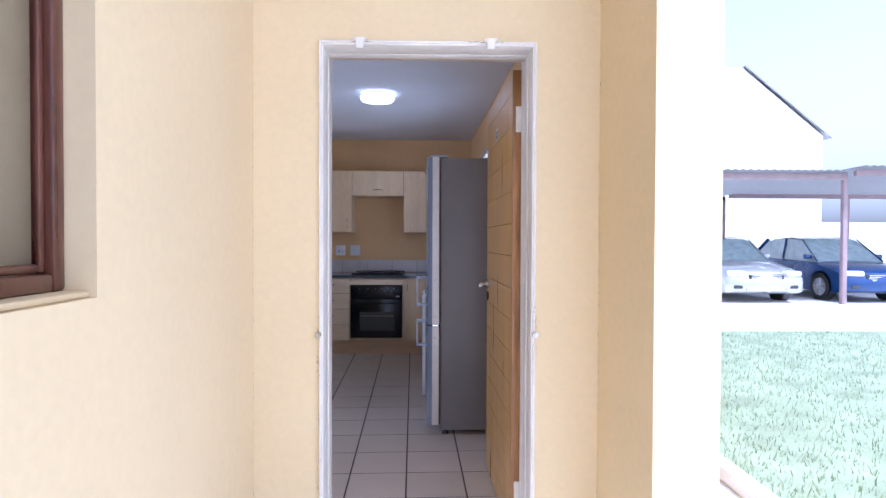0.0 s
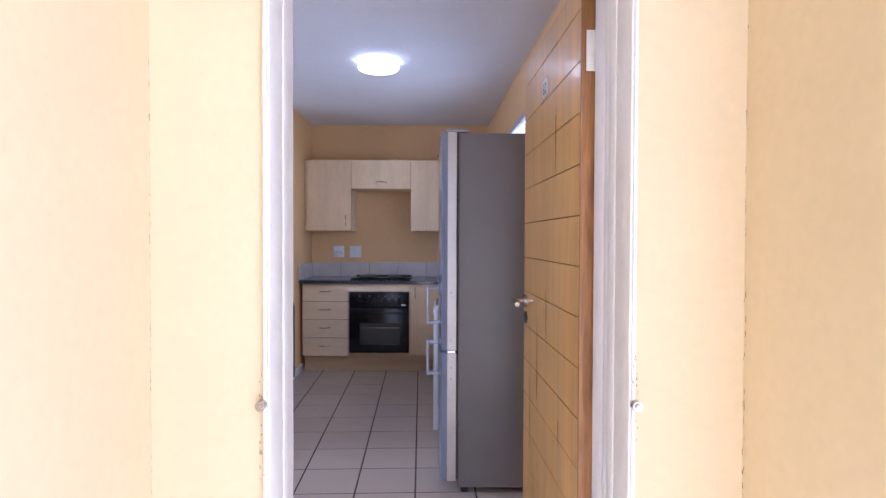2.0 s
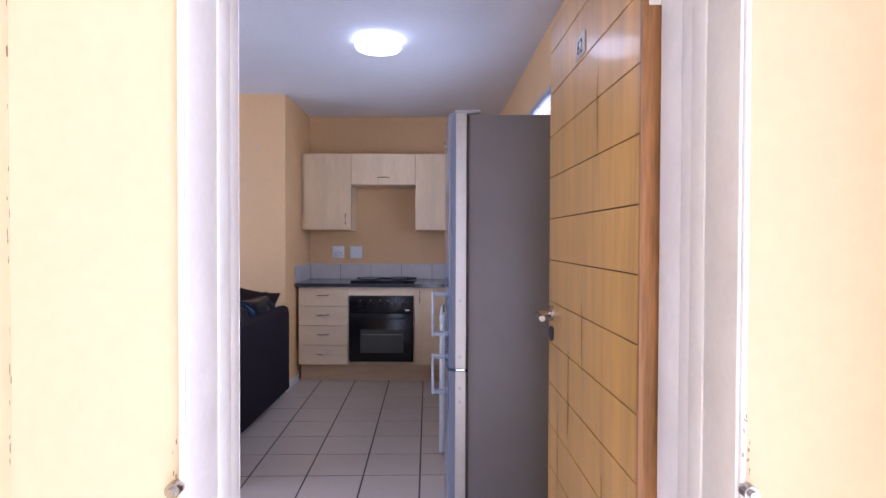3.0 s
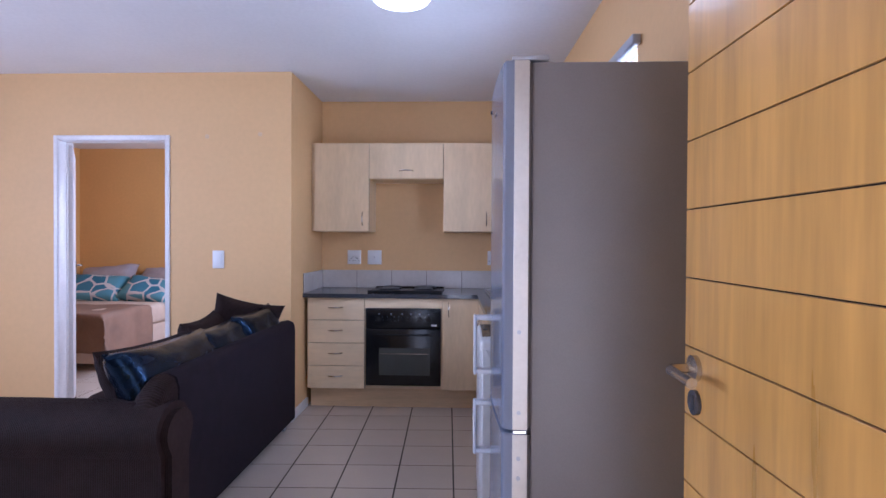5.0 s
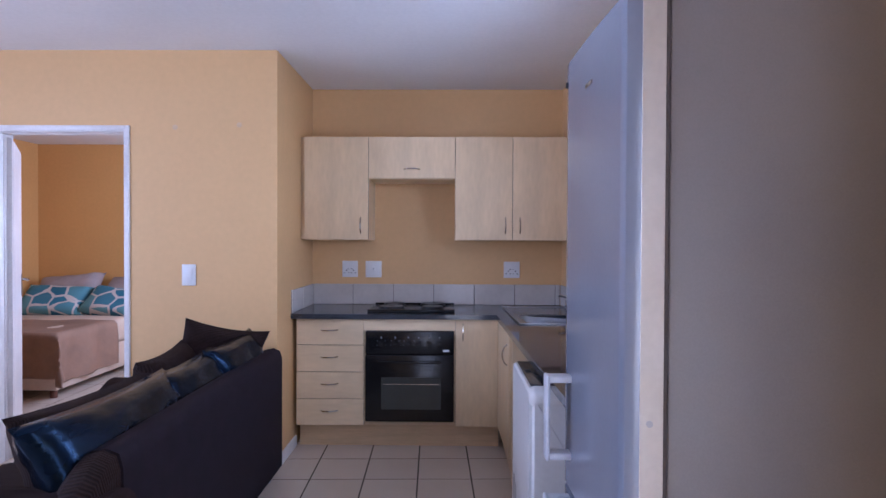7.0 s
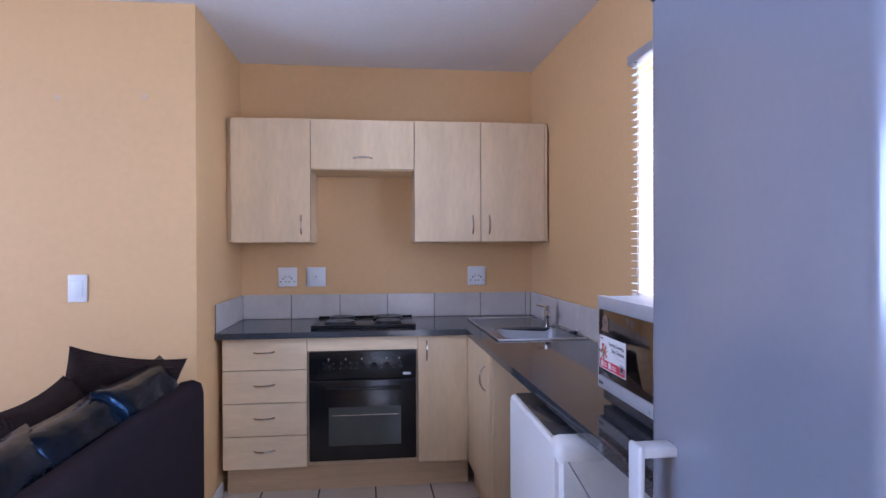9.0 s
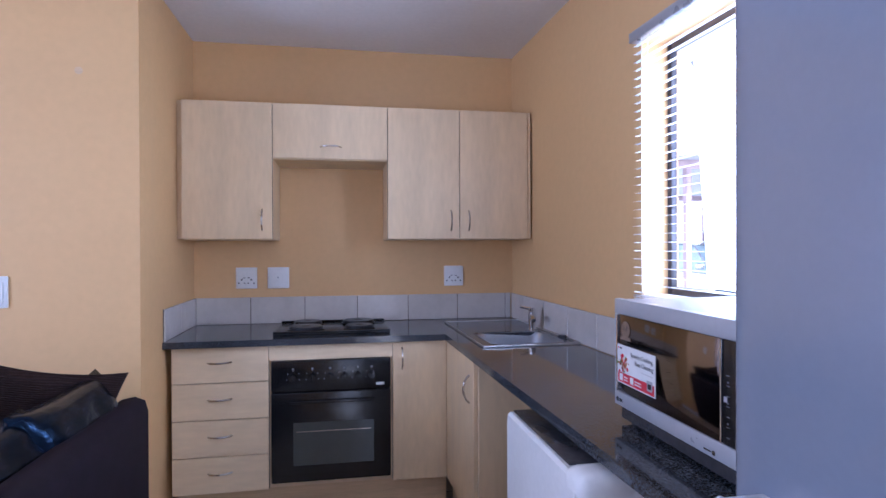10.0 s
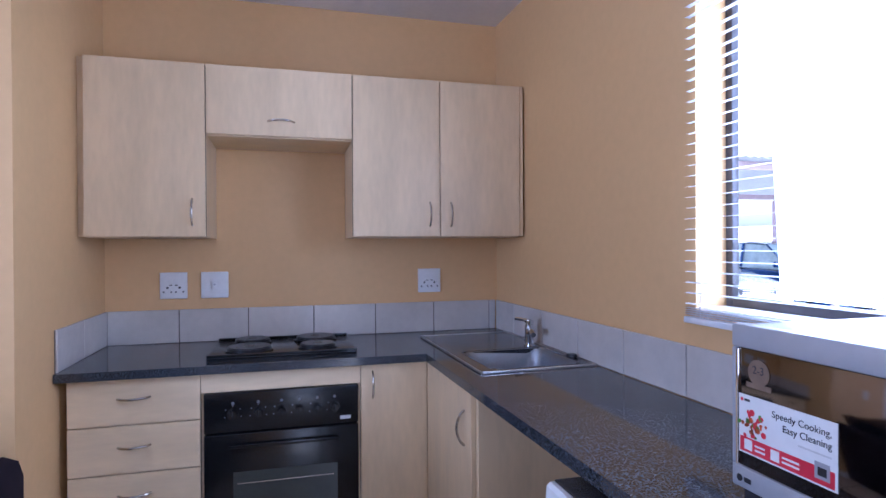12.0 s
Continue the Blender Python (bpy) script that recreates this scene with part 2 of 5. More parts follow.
def disc_z(x, y, z0, z1, r, seg=32, bevel=0.0, bm=None):
    own = bmesh.new()
    bmesh.ops.create_cone(own, cap_ends=True, segments=seg, radius1=r, radius2=r, depth=z1 - z0)
    bmesh.ops.translate(own, verts=own.verts, vec=(x, y, (z0 + z1) / 2))
    if bevel:
        rim = [e for e in own.edges if abs(e.verts[0].co.z - e.verts[1].co.z) < 1e-6]
        bmesh.ops.bevel(own, geom=rim, offset=bevel, segments=2, affect="EDGES")
    return join(bm, own)


def rod(a, b, r, seg=12, bm=None, r2=None):
    a, b = Vector(a), Vector(b)
    own = bmesh.new()
    bmesh.ops.create_cone(own, cap_ends=True, segments=seg, radius1=r, radius2=r if r2 is None else r2, depth=(b - a).length)
    turn = (b - a).to_track_quat("Z", "Y").to_matrix().to_4x4()
    bmesh.ops.transform(own, matrix=Matrix.Translation((a + b) / 2) @ turn, verts=own.verts)
    return join(bm, own)


def tube(points, r, seg=8, bm=None, flat=1.0):
    """A round bar swept along a list of points."""
    own = bmesh.new()
    rings = []
    pts = [Vector(p) for p in points]
    for i, p in enumerate(pts):
        d = (pts[min(i + 1, len(pts) - 1)] - pts[max(i - 1, 0)]).normalized()
        side = d.cross(Vector((0.13, 0.21, 0.97))).normalized()
        up = side.cross(d)
        rings.append([own.verts.new(p + r * (math.cos(2 * math.pi * k / seg) * side + flat * math.sin(2 * math.pi * k / seg) * up)) for k in range(seg)])
    for a, b in zip(rings, rings[1:]):
        for k in range(seg):
            own.faces.new((a[k], a[(k + 1) % seg], b[(k + 1) % seg], b[k]))
    own.faces.new(rings[0][::-1])
    own.faces.new(rings[-1])
    bmesh.ops.recalc_face_normals(own, faces=own.faces)
    return join(bm, own)


def extrude(profile, axis, lo, hi, bevel=0.0, seg=2, bm=None):
    """A closed outline of 2D points pushed along an axis from lo to hi."""
    own = bmesh.new()

    def at(p, w):
        return {"x": (w, p[0], p[1]), "y": (p[0], w, p[1]), "z": (p[0], p[1], w)}[axis]

    a = [own.verts.new(at(p, lo)) for p in profile]
    b = [own.verts.new(at(p, hi)) for p in profile]
    own.faces.new(a)
    own.faces.new(b)
    n = len(profile)
    for i in range(n):
        own.faces.new((a[i], a[(i + 1) % n], b[(i + 1) % n], b[i]))
    bmesh.ops.recalc_face_normals(own, faces=own.faces)
    if bevel:
        rim = [e for e in own.edges if all(v in a for v in e.verts) or all(v in b for v in e.verts)]
        bmesh.ops.bevel(own, geom=rim, offset=bevel, segments=seg, affect="EDGES")
    return join(bm, own)


def pillow(w, h, t, n=18, seed=0, sag=0.02):
    """A stuffed cushion in its own xz plane, thick along y, with drawn-out corners and soft creases."""
    own = bmesh.new()
    grids = []
    for side in (1, -1):
        rows = []
        for i in range(n + 1):
            row = []
            for j in range(n + 1):
                u, v = 2 * i / n - 1, 2 * j / n - 1
                pinch = 1 - 0.10 * (1 - abs(v) ** 2) * abs(u) ** 3
                pinch2 = 1 - 0.10 * (1 - abs(u) ** 2) * abs(v) ** 3
                x, z = u * w / 2 * pinch, v * h / 2 * pinch2
                puff = ((1 - u ** 4) * (1 - v ** 4)) ** 0.45
                crease = noise.noise(Vector((u * 2.2 + seed, v * 2.2, side * 3.1 + seed))) * 0.18 + noise.noise(Vector((u * 6 + seed, v * 5, side))) * 0.07
                y = side * t / 2 * puff * (1 + crease)
                z -= sag * (1 - u * u) * puff
                row.append(own.verts.new((x, y, z)))
            rows.append(row)
        grids.append(rows)
        for i in range(n):
            for j in range(n):
                q = (rows[i][j], rows[i + 1][j], rows[i + 1][j + 1], rows[i][j + 1])
                own.faces.new(q if side < 0 else q[::-1])
    bmesh.ops.remove_doubles(own, verts=own.verts, dist=1e-4)
    bmesh.ops.recalc_face_normals(own, faces=own.faces)
    return own


ORIGIN = {}


def thing(name, at=(0, 0, 0), rz=0.0, label="", category="", group="", kind="", local=False):
    """An Empty at a thing's base. Parts are given in world metres, or in its own frame if local."""
    ob = new(name)
    ob.empty_display_size = 0.1
    ob.matrix_basis = pose(*at, 0, 0, rz)
    ORIGIN[ob] = Vector((0, 0, 0)) if local else Vector(at)
    return tagged(ob, label, category, group, kind)


def part(name, bm, material, parent=None, label="", smooth=True, angle=35):
    me = bpy.data.meshes.new(name)
    if parent is not None:
        bmesh.ops.translate(bm, verts=bm.verts, vec=-ORIGIN[parent])
    bm.to_mesh(me)
    bm.free()
    me.materials.append(material)
    if smooth:
        me.shade_smooth()
        me.set_sharp_from_angle(angle=radians(angle))
    ob = new(name, me)
    if parent is not None:
        ob.parent = parent
        ORIGIN[ob] = ORIGIN[parent]
    if label:
        ob["label"] = label
    return ob


def solid(name, bm, material, label, category="", kind="", group="", angle=35):
    """A thing of one mesh, in world metres, with its origin at its base."""
    lo = Vector([min(v.co[i] for v in bm.verts) for i in range(3)])
    hi = Vector([max(v.co[i] for v in bm.verts) for i in range(3)])
    base = Vector(((lo.x + hi.x) / 2, (lo.y + hi.y) / 2, lo.z))
    bmesh.ops.translate(bm, verts=bm.verts, vec=-base)
    ob = part(name, bm, material, angle=angle)
    ob.location = base
    ORIGIN[ob] = base
    return tagged(ob, label, category, group, kind)


def words(text, size, m, material, parent, name="lettering", align="LEFT"):
    curve = bpy.data.curves.new("lettering", "FONT")
    curve.body, curve.size, curve.align_x = text, size, align
    curve.extrude = 0.0002
    tmp = bpy.data.objects.new("tmp", curve)
    me = bpy.data.meshes.new_from_object(tmp)
    bpy.data.objects.remove(tmp)
    me.name = name
    me.transform(m)
    me.transform(Matrix.Translation(-ORIGIN[parent]))
    me.materials.clear()
    me.materials.append(material)
    ob = new(name, me)
    ob.parent = parent
    ORIGIN[ob] = ORIGIN[parent]
    return ob


def wall_cells(a0, a1, z0, z1, holes, put):
    """Splits a wall's face round its openings and hands each rectangle on."""
    xs = sorted({a0, a1, *[h[0] for h in holes], *[h[1] for h in holes]})
    for u0, u1 in zip(xs, xs[1:]):
        blocked = sorted((h[2], h[3]) for h in holes if h[0] < (u0 + u1) / 2 < h[1])
        z = z0
        for b0, b1 in blocked:
            if b0 > z:
                put(u0, u1, z, b0)
            z = b1
        if z < z1:
            put(u0, u1, z, z1)


def wall_x(name, x0, x1, y0, y1, z0, z1, material, label, holes=(), at=None, rz=0.0):
    """A wall that runs along y between the planes x0 and x1; holes are (y0, y1, z0, z1)."""
    bm = bmesh.new()
    wall_cells(y0, y1, z0, z1, holes, lambda a, b, c, d: box(x0, x1, a, b, c, d, bm=bm))
    bmesh.ops.remove_doubles(bm, verts=bm.verts, dist=1e-5)
    if at:
        ob = part(name, bm, material, smooth=False)
        ob.matrix_basis = pose(*at, 0, 0, rz)
        ORIGIN[ob] = Vector((0, 0, 0))
        return tagged(ob, label, "wall", kind="structure")
    return solid(name, bm, material, label, "wall", "structure")


def wall_y(name, y0, y1, x0, x1, z0, z1, material, label, holes=()):
    bm = bmesh.new()
    wall_cells(x0, x1, z0, z1, holes, lambda a, b, c, d: box(a, b, y0, y1, c, d, bm=bm))
    bmesh.ops.remove_doubles(bm, verts=bm.verts, dist=1e-5)
    return solid(name, bm, material, label, "wall", "structure")


# ---- large structure ----
H = 2.54                                   # ceiling height
YB, XL, YW = 6.985, -1.18, 6.10            # kitchen back wall, kitchen side wall, bedroom wall
YD, YI = 2.08, 2.27                        # outer and inner face of the entrance wall
RW, RA = (0.712, YB, 0.0), 1.5             # corner and turn of the window wall

wall_y("wall_kitchen_back", YB, YB + 0.22, XL - 0.16, 1.05, 0, H, M_WALL, "peach painted plaster wall behind the kitchen cabinets")
wall_x("wall_kitchen_side", XL - 0.16, XL, YW + 0.15, YB, 0, H, M_WALL, "peach painted plaster side wall of the kitchen nook")
wall_y("wall_bedroom", YW, YW + 0.15, -4.5, XL, 0, H, M_WALL, "peach painted wall with a bedroom doorway", holes=[(-2.915, -2.105, 0, 2.055)])
wall_x("wall_window", 0.0, 0.15, -4.70, 0.0, 0, H, M_WALL, "peach painted kitchen wall with a window opening", holes=[(-2.60, -1.51, 1.17, 2.115)], at=RW, rz=RA)
wall_y("wall_entrance", YD, YI, -0.60, 1.10, 0, 2.9, M_EXT, "cream plastered entrance wall with the front doorway", holes=[(-0.186, 0.598, 0, 2.038)])
wall_y("wall_entrance_inner", YI, 2.385, -0.66, 1.0, 0, H, M_WALL, "peach painted inner side of the entrance wall", holes=[(-0.26, 0.625, 0, 2.10)])
wall_x("wall_porch_side", -0.65, -0.438, -2.0, YD, 0, 2.9, M_EXT, "cream plastered porch wall with a timber window", holes=[(-0.35, 1.10, 1.20, 2.25)])
nib = extrude([(0.886, 1.655), (1.09, 1.655), (1.09, YD), (0.845, YD)], "z", 0, 2.9)
solid("wall_porch_nib", nib, M_EXT, "short cream plastered return wall beside the entrance", "wall", "structure")
# the opening is out of view, assumed from daylight on the sofa
wall_x("wall_living_far", -4.70, -4.5, -2.0, YW + 0.15, 0, H, M_WALL, "peach painted living room wall with a window opening", holes=[(2.2, 4.2, 0.9, 2.2)])
wall_y("wall_living_front", -2.2, -2.0, -4.7, -0.45, 0, H, M_WALL, "plain painted wall closing the living room")
wall_x("wall_living_inner", -0.66, -0.655, -2.0, -0.36, 0, H, M_WALL, "plain painted inner face of the porch wall")
wall_y("wall_bedroom_back", 9.46, 9.66, -5.3, -1.2, 0, H, M_WALL_BED, "ochre painted bedroom wall behind the bed")
wall_x("wall_bedroom_far", -5.3, -5.1, YW + 0.15, 9.46, 0, H, M_WALL_BED, "ochre painted bedroom side wall")
wall_x("wall_bedroom_near", -1.36, -1.345, YW + 0.15, 9.46, 0, H, M_WALL_BED, "ochre painted bedroom wall next to the kitchen")
wall_y("wall_bedroom_inner", YW + 0.153, YW + 0.16, -5.1, -2.95, 0, H, M_WALL_BED, "ochre painted inner face of the bedroom wall")

cb = bmesh.new()
for x0, x1, y0, y1 in ((-5.3, -0.655, -2.2, YI), (-5.3, 1.15, YI, 9.66)):
    box(x0, x1, y0, y1, H, H + 0.12, bm=cb)
solid("ceiling", cb, M_CEIL, "flat white painted ceiling slab", "ceiling", "structure")
# unseen roof whose edges are set to shade the porch walls
solid("porch_roof", box(-3.0, 1.18, -1.0, YD, 2.9, 3.0, 0.004), M_CEIL, "unseen white soffit that shades the porch", "roof", "structure")
# unseen slab, added so that no sky light leaks into the rooms
solid("house_roof", box(-5.6, 1.5, YD, 9.9, 2.91, 3.02, 0.004), M_SHEETMETAL, "unseen flat slab over the house that keeps skylight out", "roof", "structure")

# ground, lawn and paving
solid("ground", box(-600, 600, -600, 600, -0.30, -0.075), M_PAVE, "pale dusty paved ground reaching to the horizon", "ground", "structure")
solid("lawn", box(2.0, 14.0, 1.2, 8.2, -0.075, -0.012, 0.01), M_GRASS, "short green lawn between house and parking", "lawn", "structure")
solid("porch_slab", box(-0.65, 1.92, -2.0, YD, -0.075, -0.004, 0.006), M_PAVE, "worn pale concrete porch slab", "pavement", "structure")
solid("kerb", box(1.90, 2.0, -2.0, 10.8, -0.074, 0.012, 0.012), M_PAVE, "narrow concrete garden kerb along the lawn", "kerb", "structure")
solid("threshold", box(-0.186, 0.598, YD - 0.02, YI, -0.07, 0.004, 0.003), M_PAVE, "worn concrete door threshold", "threshold", "structure")

# floor bed that shows as dark joints
fb = bmesh.new()
box(-5.1, 1.0, YI, 9.46, -0.06, -0.0012, bm=fb)
box(-4.5, -0.66, -2.0, YI, -0.06, -0.0012, bm=fb)
floor = solid("floor", fb, M_GROUT, "beige ceramic tiled floor with dark joints", "floor", "structure")


def baseboard(x0, x1, y0, y1):
    return solid("baseboard", box(x0, x1, y0, y1, 0.001, 0.075, 0.004), M_WHITE, "white painted skirting board along the wall", "baseboard", "structure")


baseboard(-2.06, XL + 0.014, YW - 0.014, YW - 0.001)
baseboard(XL + 0.001, XL + 0.014, YW, 6.50)
baseboard(-4.49, -2.96, YW - 0.014, YW - 0.001)


# ---- door frames ----
def steel_frame(name, x0, x1, top, y0, y1, label, material, lip=0.012):
    """A pressed steel door lining with lips on both wall faces and a rebate."""
    ob = thing(name, ((x0 + x1) / 2, (y0 + y1) / 2, 0), label=label, category="door frame", kind="structure")
    mid = (y0 + y1) / 2
    for s, x in ((1, x0), (-1, x1)):
        jamb = box(min(x, x + s * 0.006), max(x, x + s * 0.006), y0 - 0.008, mid, 0.002, top, 0.003)
        box(min(x, x + s * 0.0085), max(x, x + s * 0.0085), mid, y1 - 0.045, 0.002, top, 0.003, bm=jamb)
        box(min(x, x + s * 0.003), max(x, x + s * 0.003), y1 - 0.045, y1 + 0.008, 0.002, top, 0.003, bm=jamb)
        box(min(x - s * lip, x), max(x - s * lip, x), y0 - 0.012, y0 + 0.01, 0.002, top + lip, 0.004, bm=jamb)
        box(min(x - s * lip, x), max(x - s * lip, x), y1 - 0.01, y1 + 0.012, 0.002, top + lip, 0.004, bm=jamb)
        part("jamb", jamb, material, ob)
    head = box(x0, x1, y0 - 0.008, mid, top - 0.008, top, 0.003)
    box(x0, x1, mid, y1 - 0.045, top - 0.010, top, 0.003, bm=head)
    box(x0, x1, y0 - 0.012, y0 + 0.01, top, top + lip, 0.004, bm=head)
    box(x0, x1, y1 - 0.01, y1 + 0.012, top, top + lip, 0.004, bm=head)
    part("head", head, material, ob)
    return ob


fd = steel_frame("door_frame_1", -0.186, 0.598, 2.038, YD, YI, "chipped white steel frame of the front door", M_FRAME, lip=0.009)
part("hinge_post", box(0.600, 0.6245, YI + 0.013, 2.388, 0.002, 2.0995, 0.003), M_FRAME, fd, "white painted post behind the hinges")
for bx in (-0.045, 0.435):
    clip = box(bx - 0.014, bx + 0.014, YD - 0.03, YD - 0.012, 2.012, 2.052, 0.004)
    box(bx - 0.024, bx + 0.024, YD - 0.02, YD - 0.0125, 2.042, 2.056, 0.003, bm=clip)
    part("gate_bracket", clip, M_FRAME, fd, "paint-covered metal gate bracket")
for s, bx in ((-1, -0.196), (1, 0.606)):
    lug = rod((bx, YD - 0.028, 0.965), (bx, YD - 0.010, 0.965), 0.011, 10)
    rod((bx, YD - 0.034, 0.965), (bx, YD - 0.026, 0.965), 0.006, 8, bm=lug)
    part("gate_lug", lug, M_HANDLE, fd, "worn metal gate lug")
bd = steel_frame("door_frame_2", -2.915, -2.105, 2.055, YW, YW + 0.15, "white steel frame of the bedroom doorway", M_WHITE, lip=0.03)

# ---- front door, open into the kitchen ----
leaf = thing("door_1", (0.614, 2.395, 0), 0.0, "open varnished pine door with level grooves", "door", kind="structure")
DX0, DX1, DY0, DY1 = 0.566, 0.612, 2.395, 3.238
core = box(DX0 + 0.006, DX1 - 0.006, DY0 + 0.02, DY1 - 0.004, 0.012, 2.035)
# near-black core puts the grooves' shade into the colour
part("core", core, M_GAP, leaf)
zs = [0.012] + [round(1.246 + 0.1405 * k, 4) for k in range(-8, 6)] + [2.038]
for z0, z1 in zip(zs, zs[1:]):
    part("board", box(DX0, DX0 + 0.012, DY0 + 0.012, DY1, z0 + 0.0014, z1 - 0.0014, 0.0010, 1), M_DOOR, leaf)
    part("board", box(DX1 - 0.012, DX1, DY0 + 0.012, DY1, z0 + 0.0014, z1 - 0.0014, 0.0010, 1), M_DOOR, leaf)
part("edge_strip", box(DX0 - 0.001, DX1 + 0.001, DY0, DY0 + 0.0118, 0.010, 2.040, 0.002), M_DOOR_EDGE, leaf, "red-brown hardwood edge strip")
for hz in (1.83, 0.22):
    hinge = box(DX0 + 0.012, DX1 + 0.008, DY0 - 0.004, DY0, hz - 0.055, hz + 0.055, 0.001)
    rod((DX1 + 0.006, DY0 - 0.008, hz - 0.055), (DX1 + 0.006, DY0 - 0.008, hz + 0.055), 0.007, bm=hinge)
    for dz in (-0.04, -0.013, 0.013, 0.04):
        rod((DX0 + 0.024, DY0 - 0.006, hz + dz), (DX0 + 0.024, DY0 - 0.003, hz + dz), 0.004, 8, bm=hinge)
    part("hinge", hinge, M_FRAME, leaf, "paint-splashed butt hinge")
HY, HZ = 3.183, 1.068
rose = rod((DX0 - 0.010, HY, HZ), (DX0, HY, HZ), 0.026, 24)
part("handle_rose", rose, M_HANDLE, leaf)
lever = tube([(DX0 - 0.008, HY, HZ), (DX0 - 0.035, HY, HZ), (DX0 - 0.052, HY - 0.006, HZ), (DX0 - 0.058, HY - 0.02, HZ), (DX0 - 0.058, HY - 0.06, HZ - 0.001), (DX0 - 0.058, HY - 0.115, HZ - 0.002)], 0.0098, 12)
part("lever_handle", lever, M_HANDLE, leaf, "satin steel lever handle")
esc = rod((DX0 - 0.007, HY, HZ - 0.068), (DX0, HY, HZ - 0.068), 0.025, 24)
part("keyhole_cover", esc, M_DARKPLASTIC, leaf, "dark oval keyhole cover")
part("key_slot", box(DX0 - 0.0085, DX0 - 0.007, HY - 0.004, HY + 0.004, HZ - 0.083, HZ - 0.055), M_INK, leaf)
plate = part("number_plate", box(DX0 - 0.003, DX0 - 0.0002, 2.80, 2.885, 1.818, 1.878, 0.001), M_FRIDGE_EDGE, leaf, "small pale door number plate")
words("62", 0.055, Matrix.Translation((DX0 - 0.0034, 2.876, 1.828)) @ Matrix(((0, 0, -1, 0), (-1, 0, 0, 0), (0, 1, 0, 0), (0, 0, 0, 1))), M_INK, plate)

leaf.rotation_euler = (0, 0, radians(1.6))

# ---- bedroom door, standing open into the bedroom ----
bleaf = thing("door_2", (-2.90, 6.20, 0), 124.0, "white painted bedroom door standing open", "door", kind="structure", local=True)
part("panel", box(0, 0.78, -0.02, 0.02, 0.012, 2.03, 0.003), M_WHITE, bleaf)
hb = box(0.70, 0.735, -0.026, -0.02, 0.98, 1.14, 0.003)
tube([(0.718, -0.024, 1.10), (0.718, -0.055, 1.10), (0.70, -0.062, 1.10), (0.60, -0.062, 1.10)], 0.009, 10, bm=hb)
part("handle", hb, M_HANDLE, bleaf, "chrome lever handle")
stop = solid("door_stop", disc_z(-3.10, 6.52, 0.001, 0.035, 0.016, 16, 0.004), M_DARKPLASTIC, "small dark rubber door stop on the floor", "door stop")

# ---- windows ----
# porch window with timber frame and curtain
pw = thing("window_1", (-0.56, 0.36, 1.2), label="brown varnished timber window in the porch wall", category="window", kind="structure")
for y0, y1, z0, z1 in ((1.064, 1.10, 1.214, 2.25), (-0.35, -0.314, 1.214, 2.25), (-0.314, 1.064, 1.214, 1.25), (-0.314, 1.064, 2.214, 2.25)):
    part("frame_rail", box(-0.540, -0.497, y0, y1, z0, z1, 0.008), M_BROWN, pw)
for y0, y1, z0, z1 in ((1.046, 1.063, 1.251, 2.213), (-0.313, -0.296, 1.251, 2.213), (-0.296, 1.046, 1.251, 1.268), (-0.296, 1.046, 2.196, 2.213)):
    part("sash_rail", box(-0.530, -0.512, y0, y1, z0, z1, 0.005), M_BROWN, pw)
part("sill", box(-0.60, -0.452, -0.349, 1.099, 1.2005, 1.2135, 0.004), M_EXT, pw, "plastered sill")
pane = part("pane", box(-0.523, -0.518, -0.297, 1.047, 1.267, 2.197), M_GLASS, pw)
pane.visible_shadow = False
cur = bmesh.new()
prev = None
for i in range(90):
    y = -0.34 + 1.43 * i / 89
    x = -0.70 + 0.022 * math.sin(i * 0.9) + 0.012 * math.sin(i * 0.37)
    pair = (cur.verts.new((x, y, 1.10)), cur.verts.new((x * 0.998, y, 2.32)))
    if prev:
        cur.faces.new((prev[0], pair[0], pair[1], prev[1]))
    prev = pair
bmesh.ops.solidify(cur, geom=cur.faces[:], thickness=0.002)
solid("curtain", cur, M_CURTAIN, "taupe folded curtain behind the porch window", "curtain")
solid("curtain_rail", rod((-0.70, -0.4, 2.335), (-0.70, 1.12, 2.335), 0.012), M_HANDLE, "thin metal curtain rail above the window", "curtain rail")

# kitchen window in the turned wall
kw = thing("window_2", RW, RA, "dark aluminium kitchen window, one sash ajar", "window", kind="structure", local=True)
for y0, y1, z0, z1 in ((-1.536, -1.51, 1.17, 2.115), (-2.60, -2.565, 1.17, 2.115), (-2.565, -1.536, 1.17, 1.208), (-2.565, -1.536, 2.077, 2.115)):
    part("frame_rail", box(0.104, 0.128, y0, y1, z0, z1, 0.003), M_ALU, kw)
part("mullion", box(0.104, 0.128, -2.012, -1.975, 1.208, 2.077, 0.003), M_ALU, kw)
kp = part("pane", box(0.110, 0.114, -1.975, -1.536, 1.208, 2.077), M_GLASS, kw)
kp.visible_shadow = False
sash = bmesh.new()
for a0, a1, z0, z1 in ((0, 0.04, 1.215, 2.07), (0.56, 0.60, 1.215, 2.07), (0.04, 0.56, 1.215, 1.25), (0.04, 0.56, 2.035, 2.07)):
    box(a0, a1, -0.014, 0.014, z0, z1, 0.003, bm=sash)
bmesh.ops.transform(sash, matrix=pose(0.152, -2.585, 0, 0, 0, 88.5), verts=sash.verts)
part("sash", sash, M_ALU, kw, "dark aluminium sash standing ajar")
stay = tube([(0.10, -2.02, 1.50), (0.14, -2.04, 1.515), (0.20, -2.10, 1.53), (0.26, -2.16, 1.515)], 0.008, 8)
part("window_stay", stay, M_ALU, kw, "dark metal window stay")
part("sill", box(0.001, 0.102, -2.598, -1.512, 1.1702, 1.18, 0.003), M_WHITE, kw, "white painted inner sill")

